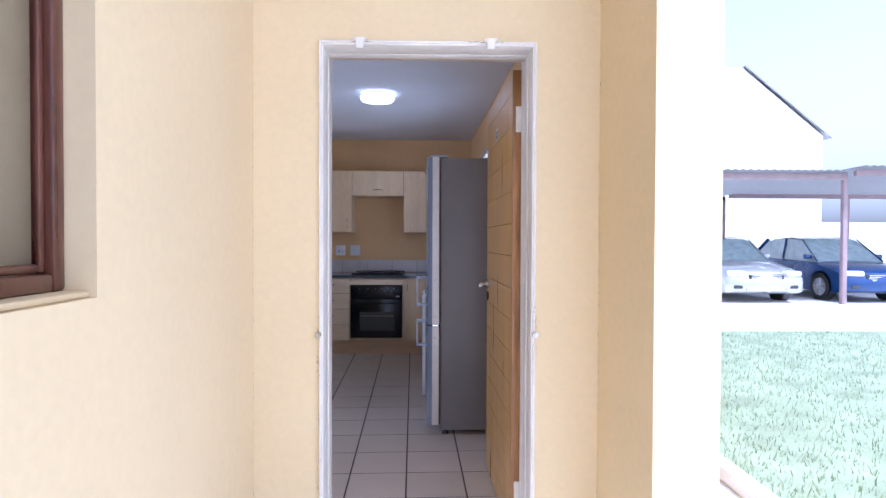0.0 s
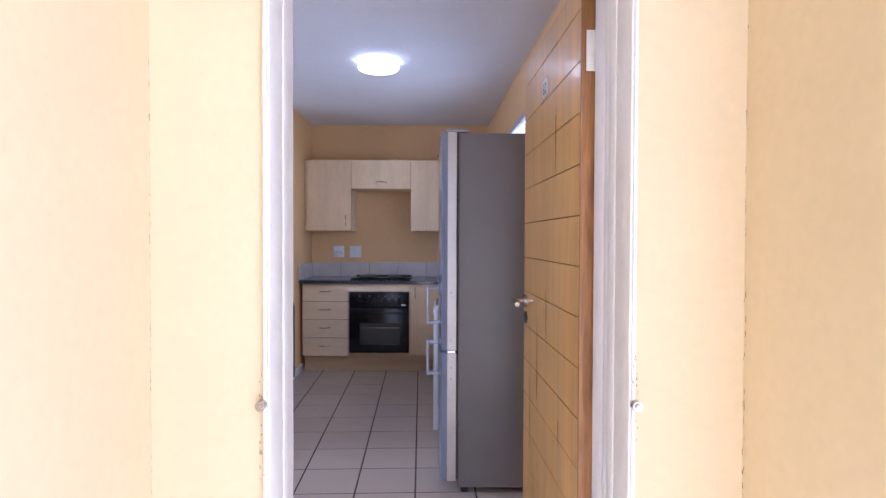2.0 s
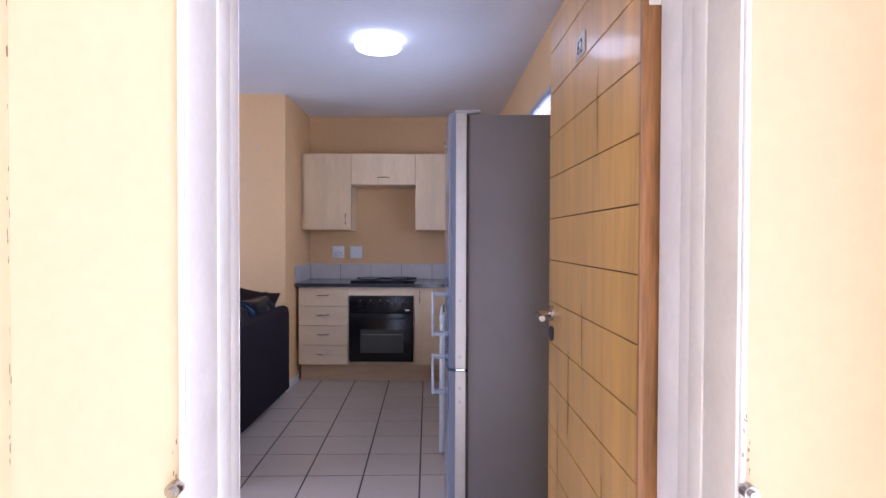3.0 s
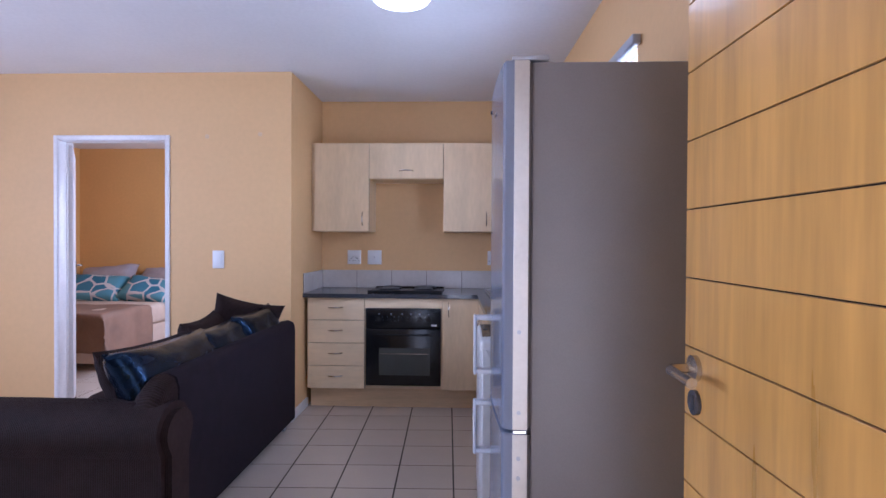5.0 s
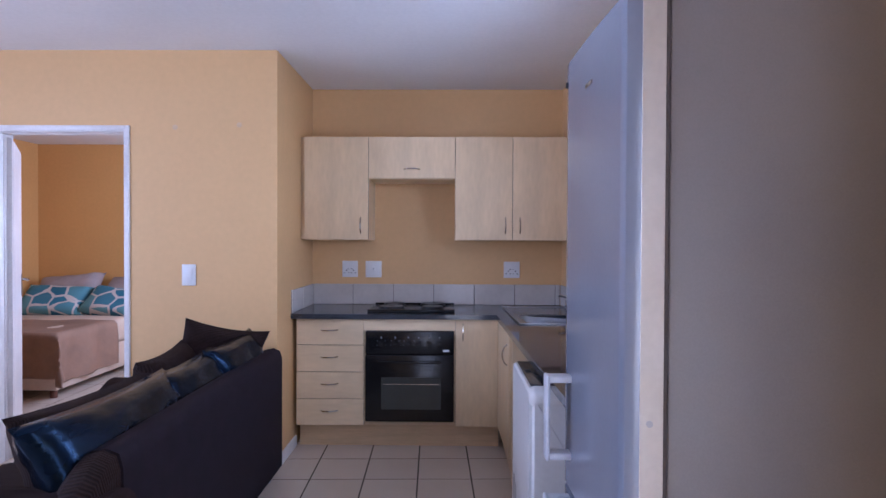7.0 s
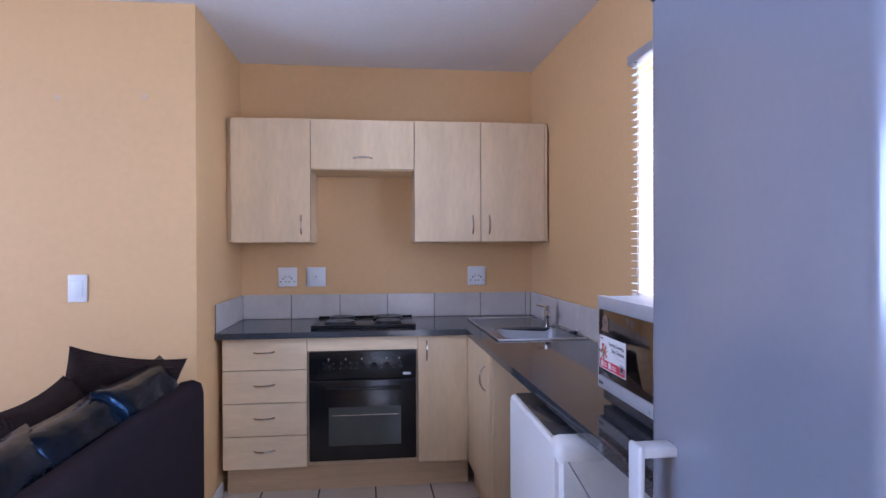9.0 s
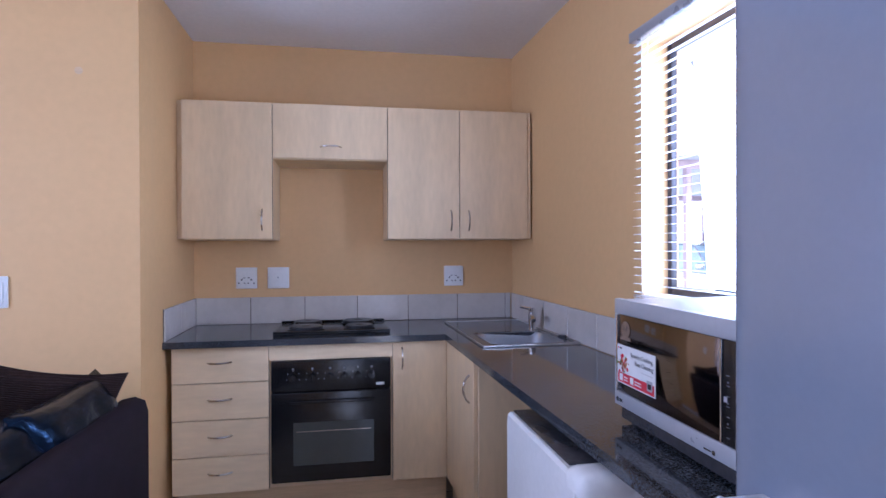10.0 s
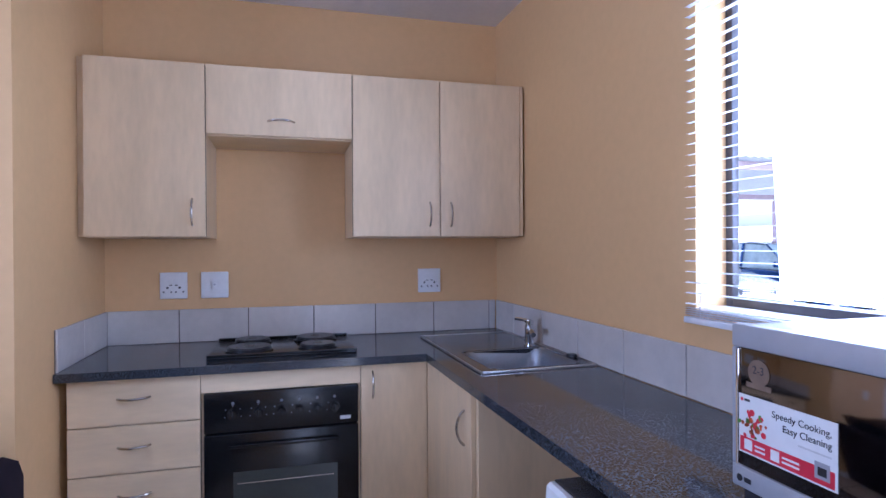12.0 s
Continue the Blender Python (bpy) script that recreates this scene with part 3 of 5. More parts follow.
blind = thing("venetian_blind", RW, RA, "white venetian blind with open slats at the kitchen window", "blind", local=True)
part("head_rail", box(-0.040, -0.006, -2.655, -1.485, 2.112, 2.150, 0.004), M_GREYPLASTIC, blind)
NS = 35
for k in range(NS):
    z = 1.160 + 0.006 * k if k < 4 else 1.190 + (k - 4) * (2.096 - 1.190) / (NS - 5)
    s = bmesh.new()
    vs = []
    for i in range(4):
        u = -0.0095 + 0.019 * i / 3
        zz = z + 0.0018 * (1 - (u / 0.0095) ** 2) + 0.06 * u
        vs.append((s.verts.new((-0.022 + u, -2.645, zz)), s.verts.new((-0.022 + u, -1.500, zz))))
    for a, b in zip(vs, vs[1:]):
        s.faces.new((a[0], a[1], b[1], b[0]))
    bmesh.ops.solidify(s, geom=s.faces[:], thickness=0.0006)
    part("slat", s, M_BLIND, blind)
part("bottom_rail", box(-0.036, -0.008, -2.645, -1.500, 1.136, 1.154, 0.003), M_BLIND, blind)
for y in (-1.565, -2.08, -2.56):
    c = rod((-0.034, y, 1.15), (-0.034, y, 2.115), 0.0011, 6)
    rod((-0.010, y, 1.15), (-0.010, y, 2.115), 0.0011, 6, bm=c)
    part("cord", c, M_BLIND, blind)

# ---- kitchen: upper cabinets ----
def bow(a, b, out, r=0.0045):
    """A bowed bar handle from a to b that stands off along out."""
    a, b, out = Vector(a), Vector(b), Vector(out)
    pts = []
    for i in range(11):
        f = i / 10
        pts.append(a.lerp(b, f) + out * (math.sin(math.pi * f) ** 0.6))
    return tube(pts, r, 8)


UF, UZ0, UZ1 = 6.615, 1.402, 2.116


def upper(x0, x1, z0, handle, label):
    ob = thing("wall_cabinet", ((x0 + x1) / 2, YB - 0.18, z0), label=label, category="cabinet", group="kitchen wall cabinets")
    body = box(x0 + 0.001, x1 - 0.001, UF + 0.028, YB - 0.001, z0 - 0.004, UZ1, 0.001, 1)
    part("body", body, M_MAPLE, ob)
    # dark sheet paints the shade seen in the gaps round the door
    part("carcass_edge", box(x0 + 0.001, x1 - 0.001, UF + 0.0245, UF + 0.0279, z0 + 0.002, UZ1 - 0.002), M_GAP, ob, "dark strip for the shade behind the door")
    door = part("door", box(x0 + 0.002, x1 - 0.002, UF, UF + 0.0175, z0, UZ1 - 0.001, 0.0015, 1), M_MAPLE, ob)
    if handle == "level":
        mx = (x0 + x1) / 2
        part("handle", bow((mx - 0.055, UF, z0 + 0.062), (mx + 0.055, UF, z0 + 0.062), (0, -0.026, 0.004)), M_HANDLE, door, "bowed satin metal handle")
    else:
        hx = handle
        part("handle", bow((hx, UF, z0 + 0.045), (hx, UF, z0 + 0.155), (0, -0.028, 0)), M_HANDLE, door, "bowed satin metal handle")
    return ob


part("scribe_strip", box(-1.179, -1.152, UF + 0.03, UF + 0.045, UZ0, UZ1, 0.001, 1), M_MAPLE, upper(-1.152, -0.703, UZ0, -0.755, "tall maple laminate wall cabinet with one door"))
upper(-0.703, -0.100, 1.828, "level", "short maple laminate flap cabinet above the hob")
upper(-0.100, 0.299, UZ0, 0.250, "maple laminate wall cabinet with closed door")
part("scribe_strip", box(0.6935, 0.7105, UF + 0.004, UF + 0.024, UZ0, UZ1, 0.001, 1), M_MAPLE, upper(0.299, 0.693, UZ0, 0.350, "maple laminate wall cabinet next to the window wall"))

# ---- base units ----
BF = 6.42
dr = thing("drawer_unit", (-0.93, 6.7, 0), label="maple laminate unit with four drawers", category="cabinet")
part("body", box(-1.150, -0.702, BF + 0.028, YB - 0.001, 0.165, 0.879, 0.001, 1), M_MAPLE, dr)
# dark sheet paints the shade between the drawer fronts
part("carcass_edge", box(-1.150, -0.702, BF + 0.0245, BF + 0.0279, 0.167, 0.877), M_GAP, dr, "dark strip for the shade behind the drawers")
for k in range(4):
    z0 = 0.166 + k * 0.1785
    d = part("drawer_front", box(-1.149, -0.703, BF, BF + 0.0175, z0 + 0.0022, z0 + 0.1763, 0.0015, 1), M_MAPLE_H, dr)
    hz = z0 + 0.098
    part("handle", bow((-0.985, BF, hz), (-0.875, BF, hz + 0.003), (0, -0.026, 0)), M_HANDLE, d, "bowed satin metal handle")

ovc = thing("oven_housing", (-0.4, 6.7, 0), label="maple laminate housing round the built-in oven", category="cabinet")
part("body", box(-0.701, -0.095, BF + 0.03, YB - 0.001, 0.165, 0.19, 0.001, 1), M_MAPLE, ovc)
part("side_panel", box(-0.7005, -0.690, BF + 0.015, YB - 0.001, 0.191, 0.795, 0.001, 1), M_MAPLE, ovc)
part("side_panel", box(-0.1055, -0.0955, BF + 0.015, YB - 0.001, 0.191, 0.795, 0.001, 1), M_MAPLE, ovc)
part("filler_strip", box(-0.7005, -0.0955, BF, BF + 0.018, 0.800, 0.877, 0.0015, 1), M_MAPLE_H, ovc)

oven = thing("oven", (-0.398, 6.6, 0.192), label="black built-in oven with knobs and glass door", category="oven")
OF = 6.412
part("body", box(-0.688, -0.107, OF + 0.03, YB - 0.03, 0.192, 0.797), M_BLACK, oven)
part("control_panel", box(-0.690, -0.105, OF, OF + 0.028, 0.645, 0.797, 0.004), M_BLACK, oven)
odoor = part("oven_door", box(-0.690, -0.105, OF - 0.004, OF + 0.028, 0.197, 0.640, 0.006), M_BLACK, oven)
part("door_window", box(-0.585, -0.190, OF - 0.0055, OF - 0.0042, 0.280, 0.492, 0.0004, 1), M_OVENGLASS, odoor, "dark glass oven window")
grip = box(-0.600, -0.185, OF - 0.030, OF - 0.018, 0.588, 0.604, 0.005)
box(-0.58, -0.56, OF - 0.020, OF - 0.003, 0.590, 0.602, 0.002, bm=grip)
box(-0.225, -0.205, OF - 0.020, OF - 0.003, 0.590, 0.602, 0.002, bm=grip)
part("door_handle", grip, M_BLACK, odoor, "black oven door handle")
part("rack", box(-0.57, -0.205, OF - 0.0062, OF - 0.0056, 0.445, 0.449), M_HANDLE, odoor, "wire rack seen through the window")
for i, kx in enumerate((-0.585, -0.492, -0.405, -0.337, -0.268, -0.200)):
    kz = 0.715
    r = 0.019 if i in (0, 1) else 0.016
    knob = rod((kx, OF - 0.004, kz), (kx, OF, kz), r + 0.004, 20)
    rod((kx, OF - 0.022, kz), (kx, OF - 0.004, kz), r * 0.8, 20, bm=knob, r2=r)
    box(kx - 0.004, kx + 0.004, OF - 0.028, OF - 0.02, kz - r, kz + r, 0.002, bm=knob)
    k1 = part("knob", knob, M_BLACK, oven, "black control knob")
    part("mark", box(kx - 0.005, kx + 0.005, OF - 0.0006, OF - 0.0001, kz + 0.036, kz + 0.046), M_FAINT, oven)
    for a in range(5 if i < 2 else 2):
        an = radians(200 - a * 55)
        part("mark", box(kx + 0.032 * math.cos(an) - 0.002, kx + 0.032 * math.cos(an) + 0.002, OF - 0.0006, OF - 0.0001, kz + 0.032 * math.sin(an) - 0.002, kz + 0.032 * math.sin(an) + 0.002), M_FAINT, oven)
part("maker_mark", box(-0.178, -0.136, OF - 0.0006, OF - 0.0001, 0.662, 0.676), M_PRINT, oven, "pale printed maker's mark")

cu = thing("corner_cupboard", (0.03, 6.7, 0), label="narrow maple laminate corner cupboard", category="cabinet")
part("body", box(-0.0945, 0.2035, BF + 0.028, YB - 0.001, 0.165, 0.879, 0.001, 1), M_MAPLE, cu)
# dark sheet paints the gap's shade here too
part("carcass_edge", box(-0.0945, 0.1845, BF + 0.0245, BF + 0.0279, 0.167, 0.877), M_GAP, cu, "dark strip for the shade behind the door")
cdoor = part("door", box(-0.0935, 0.1845, BF, BF + 0.0175, 0.167, 0.878, 0.0015, 1), M_MAPLE, cu)
part("handle", bow((-0.045, BF, 0.735), (-0.045, BF, 0.845), (0, -0.028, 0)), M_HANDLE, cdoor, "bowed satin metal handle")

su = thing("sink_cupboard", (0.44, 6.1, 0), label="maple laminate cupboard under the sink", category="cabinet")
part("body", box(0.2045, 0.705, 5.868, BF + 0.015, 0.165, 0.755, 0.001, 1), M_MAPLE, su)
part("top_rail", box(0.2045, 0.222, 5.868, BF + 0.015, 0.756, 0.879, 0.001, 1), M_MAPLE, su)
part("end_panel", box(0.2045, 0.705, 5.850, 5.866, 0.02, 0.879, 0.001, 1), M_MAPLE, su)
sdoor = part("door", box(0.186, 0.2035, 5.868, BF - 0.005, 0.167, 0.878, 0.0015, 1), M_MAPLE, su)
part("handle", bow((0.186, 5.935, 0.68), (0.186, 5.935, 0.80), (-0.028, 0, 0)), M_HANDLE, sdoor, "bowed satin metal handle")

solid("plinth", box(-1.150, 0.20, 6.520, 6.536, 0.001, 0.164, 0.001, 1), M_PLINTH, "birch coloured kick board under the units", "plinth", "structure")
solid("plinth", box(0.235, 0.25, 5.868, 6.519, 0.001, 0.164, 0.001, 1), M_PLINTH, "birch coloured kick board under the sink cupboard", "plinth", "structure")

# ---- worktop, splashback, sink, hob ----
CZ0, CZ1 = 0.880, 0.912
RUN = math.tan(radians(1.5))             # the sink run follows the window wall


def turned(ob, degrees, px=0.172, py=6.378):
    """Turns a finished thing about an upright line."""
    p = Matrix.Translation((px, py, 0))
    ob.matrix_basis = p @ Matrix.Rotation(radians(degrees), 4, "Z") @ p.inverted() @ ob.matrix_basis
    return ob


SX0, SX1, SY0, SY1 = 0.310, 0.680, 5.99, 6.36      # basin cut-out
top = bmesh.new()
box(XL + 0.004, 0.172, 6.378, YB - 0.002, CZ0, CZ1, bm=top)
for x0, x1 in ((0.172, SX0), (SX0, SX1), (SX1, 0.711)):
    for y0, y1 in ((4.26, SY0), (SY0, SY1), (SY1, 6.378), (6.378, YB - 0.002)):
        if (x0, y0) != (SX0, SY0):
            box(x0, x1, y0, y1, CZ0, CZ1, bm=top)
bmesh.ops.remove_doubles(top, verts=top.verts, dist=1e-5)
for v in top.verts:
    v.co.x += max(0.0, 6.378 - v.co.y) * RUN
worktop = solid("worktop", top, M_COUNTER, "charcoal speckled granite-look worktop", "worktop", "structure")

sp = thing("splashback", (0, YB, CZ1), label="row of grey glazed wall tiles over the worktop", category="splashback", kind="structure")
part("bed", box(XL + 0.001, 0.70, YB - 0.005, YB - 0.001, CZ1, CZ1 + 0.153), M_SPLASH_GROUT, sp)
xs = [XL + 0.010] + [-0.869 + 0.3065 * k for k in range(6)] + [0.700]
for a, b in zip(xs, xs[1:]):
    part("tile", box(a + 0.002, b - 0.002, YB - 0.012, YB - 0.005, CZ1 + 0.001, CZ1 + 0.155, 0.002, 1), M_SPLASH, sp)
part("bed", box(XL + 0.001, XL + 0.005, 6.40, YB - 0.005, CZ1, CZ1 + 0.153), M_SPLASH_GROUT, sp)
for a, b in ((6.395, 6.675), (6.675, 6.975)):
    part("tile", box(XL + 0.005, XL + 0.012, a + 0.002, b - 0.002, CZ1 + 0.001, CZ1 + 0.155, 0.002, 1), M_SPLASH, sp)
sp2 = thing("splashback", RW, RA, label="row of grey glazed wall tiles on the window wall", category="splashback", kind="structure", local=True)
part("bed", box(-0.005, -0.001, -2.35, -0.012, CZ1, CZ1 + 0.153), M_SPLASH_GROUT, sp2)
ys = [-0.014, -0.25] + [-0.557 - 0.308 * k for k in range(6)]
for a, b in zip(ys, ys[1:]):
    part("tile", box(-0.012, -0.005, b + 0.002, a - 0.002, CZ1 + 0.001, CZ1 + 0.155, 0.002, 1), M_SPLASH, sp2)

sink = thing("sink", (0.48, 6.37, CZ1), label="inset stainless steel sink with drainer", category="sink")
rim = bmesh.new()
RX0, RX1, RY0, RY1 = 0.258, 0.708, 5.955, 6.795
for x0, x1, y0, y1 in ((RX0, SX0, RY0, RY1), (SX1, RX1, RY0, RY1), (SX0, SX1, RY0, SY0), (SX0, SX1, SY1, RY1)):
    box(x0, x1, y0, y1, CZ1 + 0.0005, CZ1 + 0.0045, bm=rim)
bmesh.ops.remove_doubles(rim, verts=rim.verts, dist=1e-5)
part("deck", rim, M_SINK, sink)
edge = tube([(RX0, RY0, CZ1 + 0.004), (RX1, RY0, CZ1 + 0.004), (RX1, RY1, CZ1 + 0.004), (RX0, RY1, CZ1 + 0.004), (RX0, RY0, CZ1 + 0.004)], 0.005, 8)
# lighter steel puts the rim's brightness into the edge
part("rolled_edge", edge, M_STEEL, sink)
basin = bmesh.new()
rings = []
for dz, inset, rad in ((0.005, -0.004, 0.06), (0.0, 0.004, 0.06), (-0.02, 0.012, 0.06), (-0.12, 0.022, 0.06), (-0.145, 0.045, 0.05), (-0.150, 0.09, 0.03)):
    ring = []
    for (cx, cy, a0) in ((SX1 - inset - rad, SY1 - inset - rad, 0), (SX0 + inset + rad, SY1 - inset - rad, 90), (SX0 + inset + rad, SY0 + inset + rad, 180), (SX1 - inset - rad, SY0 + inset + rad, 270)):
        for k in range(7):
            an = radians(a0 + 15 * k)
            ring.append(basin.verts.new((cx + rad * math.cos(an), cy + rad * math.sin(an), CZ1 + dz)))
    rings.append(ring)
for a, b in zip(rings, rings[1:]):
    for k in range(len(a)):
        basin.faces.new((a[k], b[k], b[(k + 1) % len(a)], a[(k + 1) % len(a)]))
basin.faces.new(rings[-1])
bmesh.ops.recalc_face_normals(basin, faces=basin.faces)
bmesh.ops.reverse_faces(basin, faces=basin.faces)
part("basin", basin, M_BASIN, sink)
for cx, cy, sx, sy in ((SX0, SY0, 1, 1), (SX1, SY0, -1, 1), (SX0, SY1, 1, -1), (SX1, SY1, -1, -1)):
    part("corner", box(min(cx, cx + sx * 0.022), max(cx, cx + sx * 0.022), min(cy, cy + sy * 0.022), max(cy, cy + sy * 0.022), CZ1 + 0.0005, CZ1 + 0.0046), M_SINK, sink)
part("waste", disc_z(0.50, 6.175, CZ1 - 0.1495, CZ1 - 0.146, 0.035, 20, 0.001), M_CHROME, sink)

tap = thing("mixer_tap", (0.648, 6.395, CZ1 + 0.0045), label="short chrome mixer tap behind the basin", category="tap")
TZ = CZ1 + 0.0046
tb = disc_z(0.648, 6.395, TZ, TZ + 0.008, 0.026, 20, 0.002)
rod((0.648, 6.395, TZ + 0.006), (0.644, 6.392, TZ + 0.095), 0.021, 20, bm=tb, r2=0.019)
part("body", tb, M_CHROME, tap)
part("spout", tube([(0.645, 6.393, TZ + 0.055), (0.632, 6.35, TZ + 0.070), (0.615, 6.30, TZ + 0.076), (0.608, 6.275, TZ + 0.066)], 0.012, 12), M_CHROME, tap)
lv = disc_z(0.644, 6.392, TZ + 0.095, TZ + 0.118, 0.020, 20, 0.006)
tube([(0.644, 6.392, TZ + 0.110), (0.615, 6.40, TZ + 0.116), (0.585, 6.41, TZ + 0.122)], 0.007, 8, bm=lv)
part("lever", lv, M_CHROME, tap)
plug = solid("sink_plug", disc_z(0.688, 6.10, CZ1 + 0.005, CZ1 + 0.020, 0.022, 16, 0.004), M_DARKPLASTIC, "dark rubber sink plug beside the tap", "plug")

for run_thing in (su, sink, tap, plug):
    turned(run_thing, 1.5)

hob = thing("hob", (-0.395, 6.70, CZ1), label="black hob with four solid cooking plates", category="hob")
part("tray", box(-0.690, -0.100, 6.485, 6.925, CZ1 + 0.0005, CZ1 + 0.010, 0.004), M_BLACK, hob)
for x0, x1, y0, y1 in ((-0.69, -0.10, 6.485, 6.50), (-0.69, -0.10, 6.91, 6.925)):
    part("lip", box(x0, x1, y0, y1, CZ1 + 0.010, CZ1 + 0.020, 0.003), M_BLACK, hob)
for px, py, pr in ((-0.535, 6.605, 0.088), (-0.255, 6.605, 0.075), (-0.535, 6.81, 0.075), (-0.255, 6.81, 0.088)):
    pl = disc_z(px, py, CZ1 + 0.010, CZ1 + 0.032, pr, 32, 0.004)
    hp = part("hot_plate", pl, M_IRON, hob, "dark cast iron cooking plate")
    ring = disc_z(px, py, CZ1 + 0.0098, CZ1 + 0.016, pr + 0.008, 32, 0.002)
    part("ring", ring, M_BLACK, hp)
    part("hub", disc_z(px, py, CZ1 + 0.032, CZ1 + 0.0326, pr * 0.25, 20), M_BLACK, hp)

# ---- sockets and switches ----
def socket(x0, x1, z0, z1, outlets, label):
    ob = thing("wall_socket" if outlets else "isolator_switch", ((x0 + x1) / 2, YB - 0.005, z0), label=label, category="socket" if outlets else "switch")
    part("plate", box(x0, x1, YB - 0.012, YB - 0.001, z0, z1, 0.004), M_PLASTIC, ob)
    w, h = x1 - x0, z1 - z0
    if outlets:
        for c in (0.28, 0.72):
            cx = x0 + w * c
            for dx, dz, r in ((0, 0.42, 0.005), (-0.016, 0.26, 0.004), (0.016, 0.26, 0.004)):
                part("pin_hole", rod((cx + dx, YB - 0.0127, z0 + h * dz), (cx + dx, YB - 0.0118, z0 + h * dz), r, 12), M_INK, ob)
        for c in (0.4, 0.6):
            part("rocker", box(x0 + w * c - 0.008, x0 + w * c + 0.008, YB - 0.0155, YB - 0.012, z0 + h * 0.56, z0 + h * 0.74, 0.002), M_PLASTIC, ob)
            part("mark", box(x0 + w * c - 0.006, x0 + w * c + 0.006, YB - 0.0126, YB - 0.0119, z0 + h * 0.50, z0 + h * 0.53), M_INK, ob)
    else:
        part("rocker", box(x0 + w * 0.36, x0 + w * 0.64, YB - 0.017, YB - 0.012, z0 + h * 0.34, z0 + h * 0.66, 0.003), M_PLASTIC, ob)
        part("lamp", rod((x0 + w * 0.5, YB - 0.0175, z0 + h * 0.52), (x0 + w * 0.5, YB - 0.0168, z0 + h * 0.52), 0.005, 10), M_GREYPLASTIC, ob)
    return ob


socket(-0.951, -0.833, 1.118, 1.241, 2, "white double wall socket over the worktop")
socket(-0.774, -0.652, 1.117, 1.241, 0, "white cooker isolator switch beside the socket")
socket(0.274, 0.394, 1.117, 1.240, 2, "white double wall socket near the sink")
ls = thing("light_switch", (-1.715, YW, 1.117), label="white upright light switch beside the bedroom door", category="switch")
part("plate", box(-1.757, -1.672, YW - 0.011, YW - 0.001, 1.117, 1.246, 0.004), M_PLASTIC, ls)
part("rocker", box(-1.742, -1.687, YW - 0.015, YW - 0.011, 1.14, 1.223, 0.003), M_PLASTIC, ls)
for nx, nz in ((-1.80, 2.075), (-1.41, 2.09)):
    spot = disc_z(nx, 0, -0.0015, 0.0015, 0.016, 12, 0.0008)
    bmesh.ops.rotate(spot, verts=spot.verts, cent=(nx, 0, 0), matrix=Matrix.Rotation(radians(90), 3, "X"))
    bmesh.ops.translate(spot, verts=spot.verts, vec=(0, YW - 0.001, nz))
    solid("filled_hole", spot, M_PLINTH, "small darker filler patch on the wall", "wall mark")

# ---- ceiling lamp ----
cl = thing("ceiling_light", (-0.234, 4.78, H - 0.09), label="round flat ceiling lamp, switched on", category="ceiling light")
part("base", disc_z(-0.234, 4.78, H - 0.018, H - 0.0005, 0.108, 40, 0.003), M_GREYPLASTIC, cl)
dome = bmesh.new()
prof = [(0.112, -0.016), (0.134, -0.020), (0.141, -0.030), (0.141, -0.046), (0.132, -0.058), (0.10, -0.065), (0.05, -0.068), (0.0, -0.069)]
rings = [[dome.verts.new((-0.234 + r * math.cos(2 * math.pi * k / 40), 4.78 + r * math.sin(2 * math.pi * k / 40), H + z)) for k in range(40)] for r, z in prof[:-1]]
for a, b in zip(rings, rings[1:]):
    for k in range(40):
        dome.faces.new((a[k], a[(k + 1) % 40], b[(k + 1) % 40], b[k]))
tipv = dome.verts.new((-0.234, 4.78, H - 0.069))
for k in range(40):
    dome.faces.new((rings[-1][k], rings[-1][(k + 1) % 40], tipv))
bmesh.ops.recalc_face_normals(dome, faces=dome.faces)
part("diffuser", dome, M_LAMP, cl, "glowing opal diffuser")
# ---- fridge ----
FY0, FY1, FTOP = 3.76, 4.258, 1.868
fr = thing("fridge_freezer", (0.5, 3.99, 0), label="tall silver fridge freezer with curved doors", category="fridge")
part("cabinet", box(0.284, 0.790, FY0 + 0.004, FY1 - 0.004, 0.035, FTOP - 0.006, 0.006), M_FRIDGE_SIDE, fr, "matt grey side panels")


def fridge_front(y):
    """A nearly flat front whose upright edges round back."""
    s = (y - FY0) / (FY1 - FY0)
    return 0.199 - 0.018 * s - 0.006 * (1 - (2 * s - 1) ** 2) + 0.026 * max(0.0, 1 - (y - FY0) / 0.018) ** 2 + 0.036 * max(0.0, 1 - (FY1 - y) / 0.05) ** 2


def fridge_door(z0, z1):
    prof = [(0.2735, FY1), (0.2735, FY0)]
    n = 48
    for i in range(n + 1):
        y = FY0 + (FY1 - FY0) * i / n
        prof.append((fridge_front(y), y))
    return extrude(prof, "z", z0, z1, 0.004)


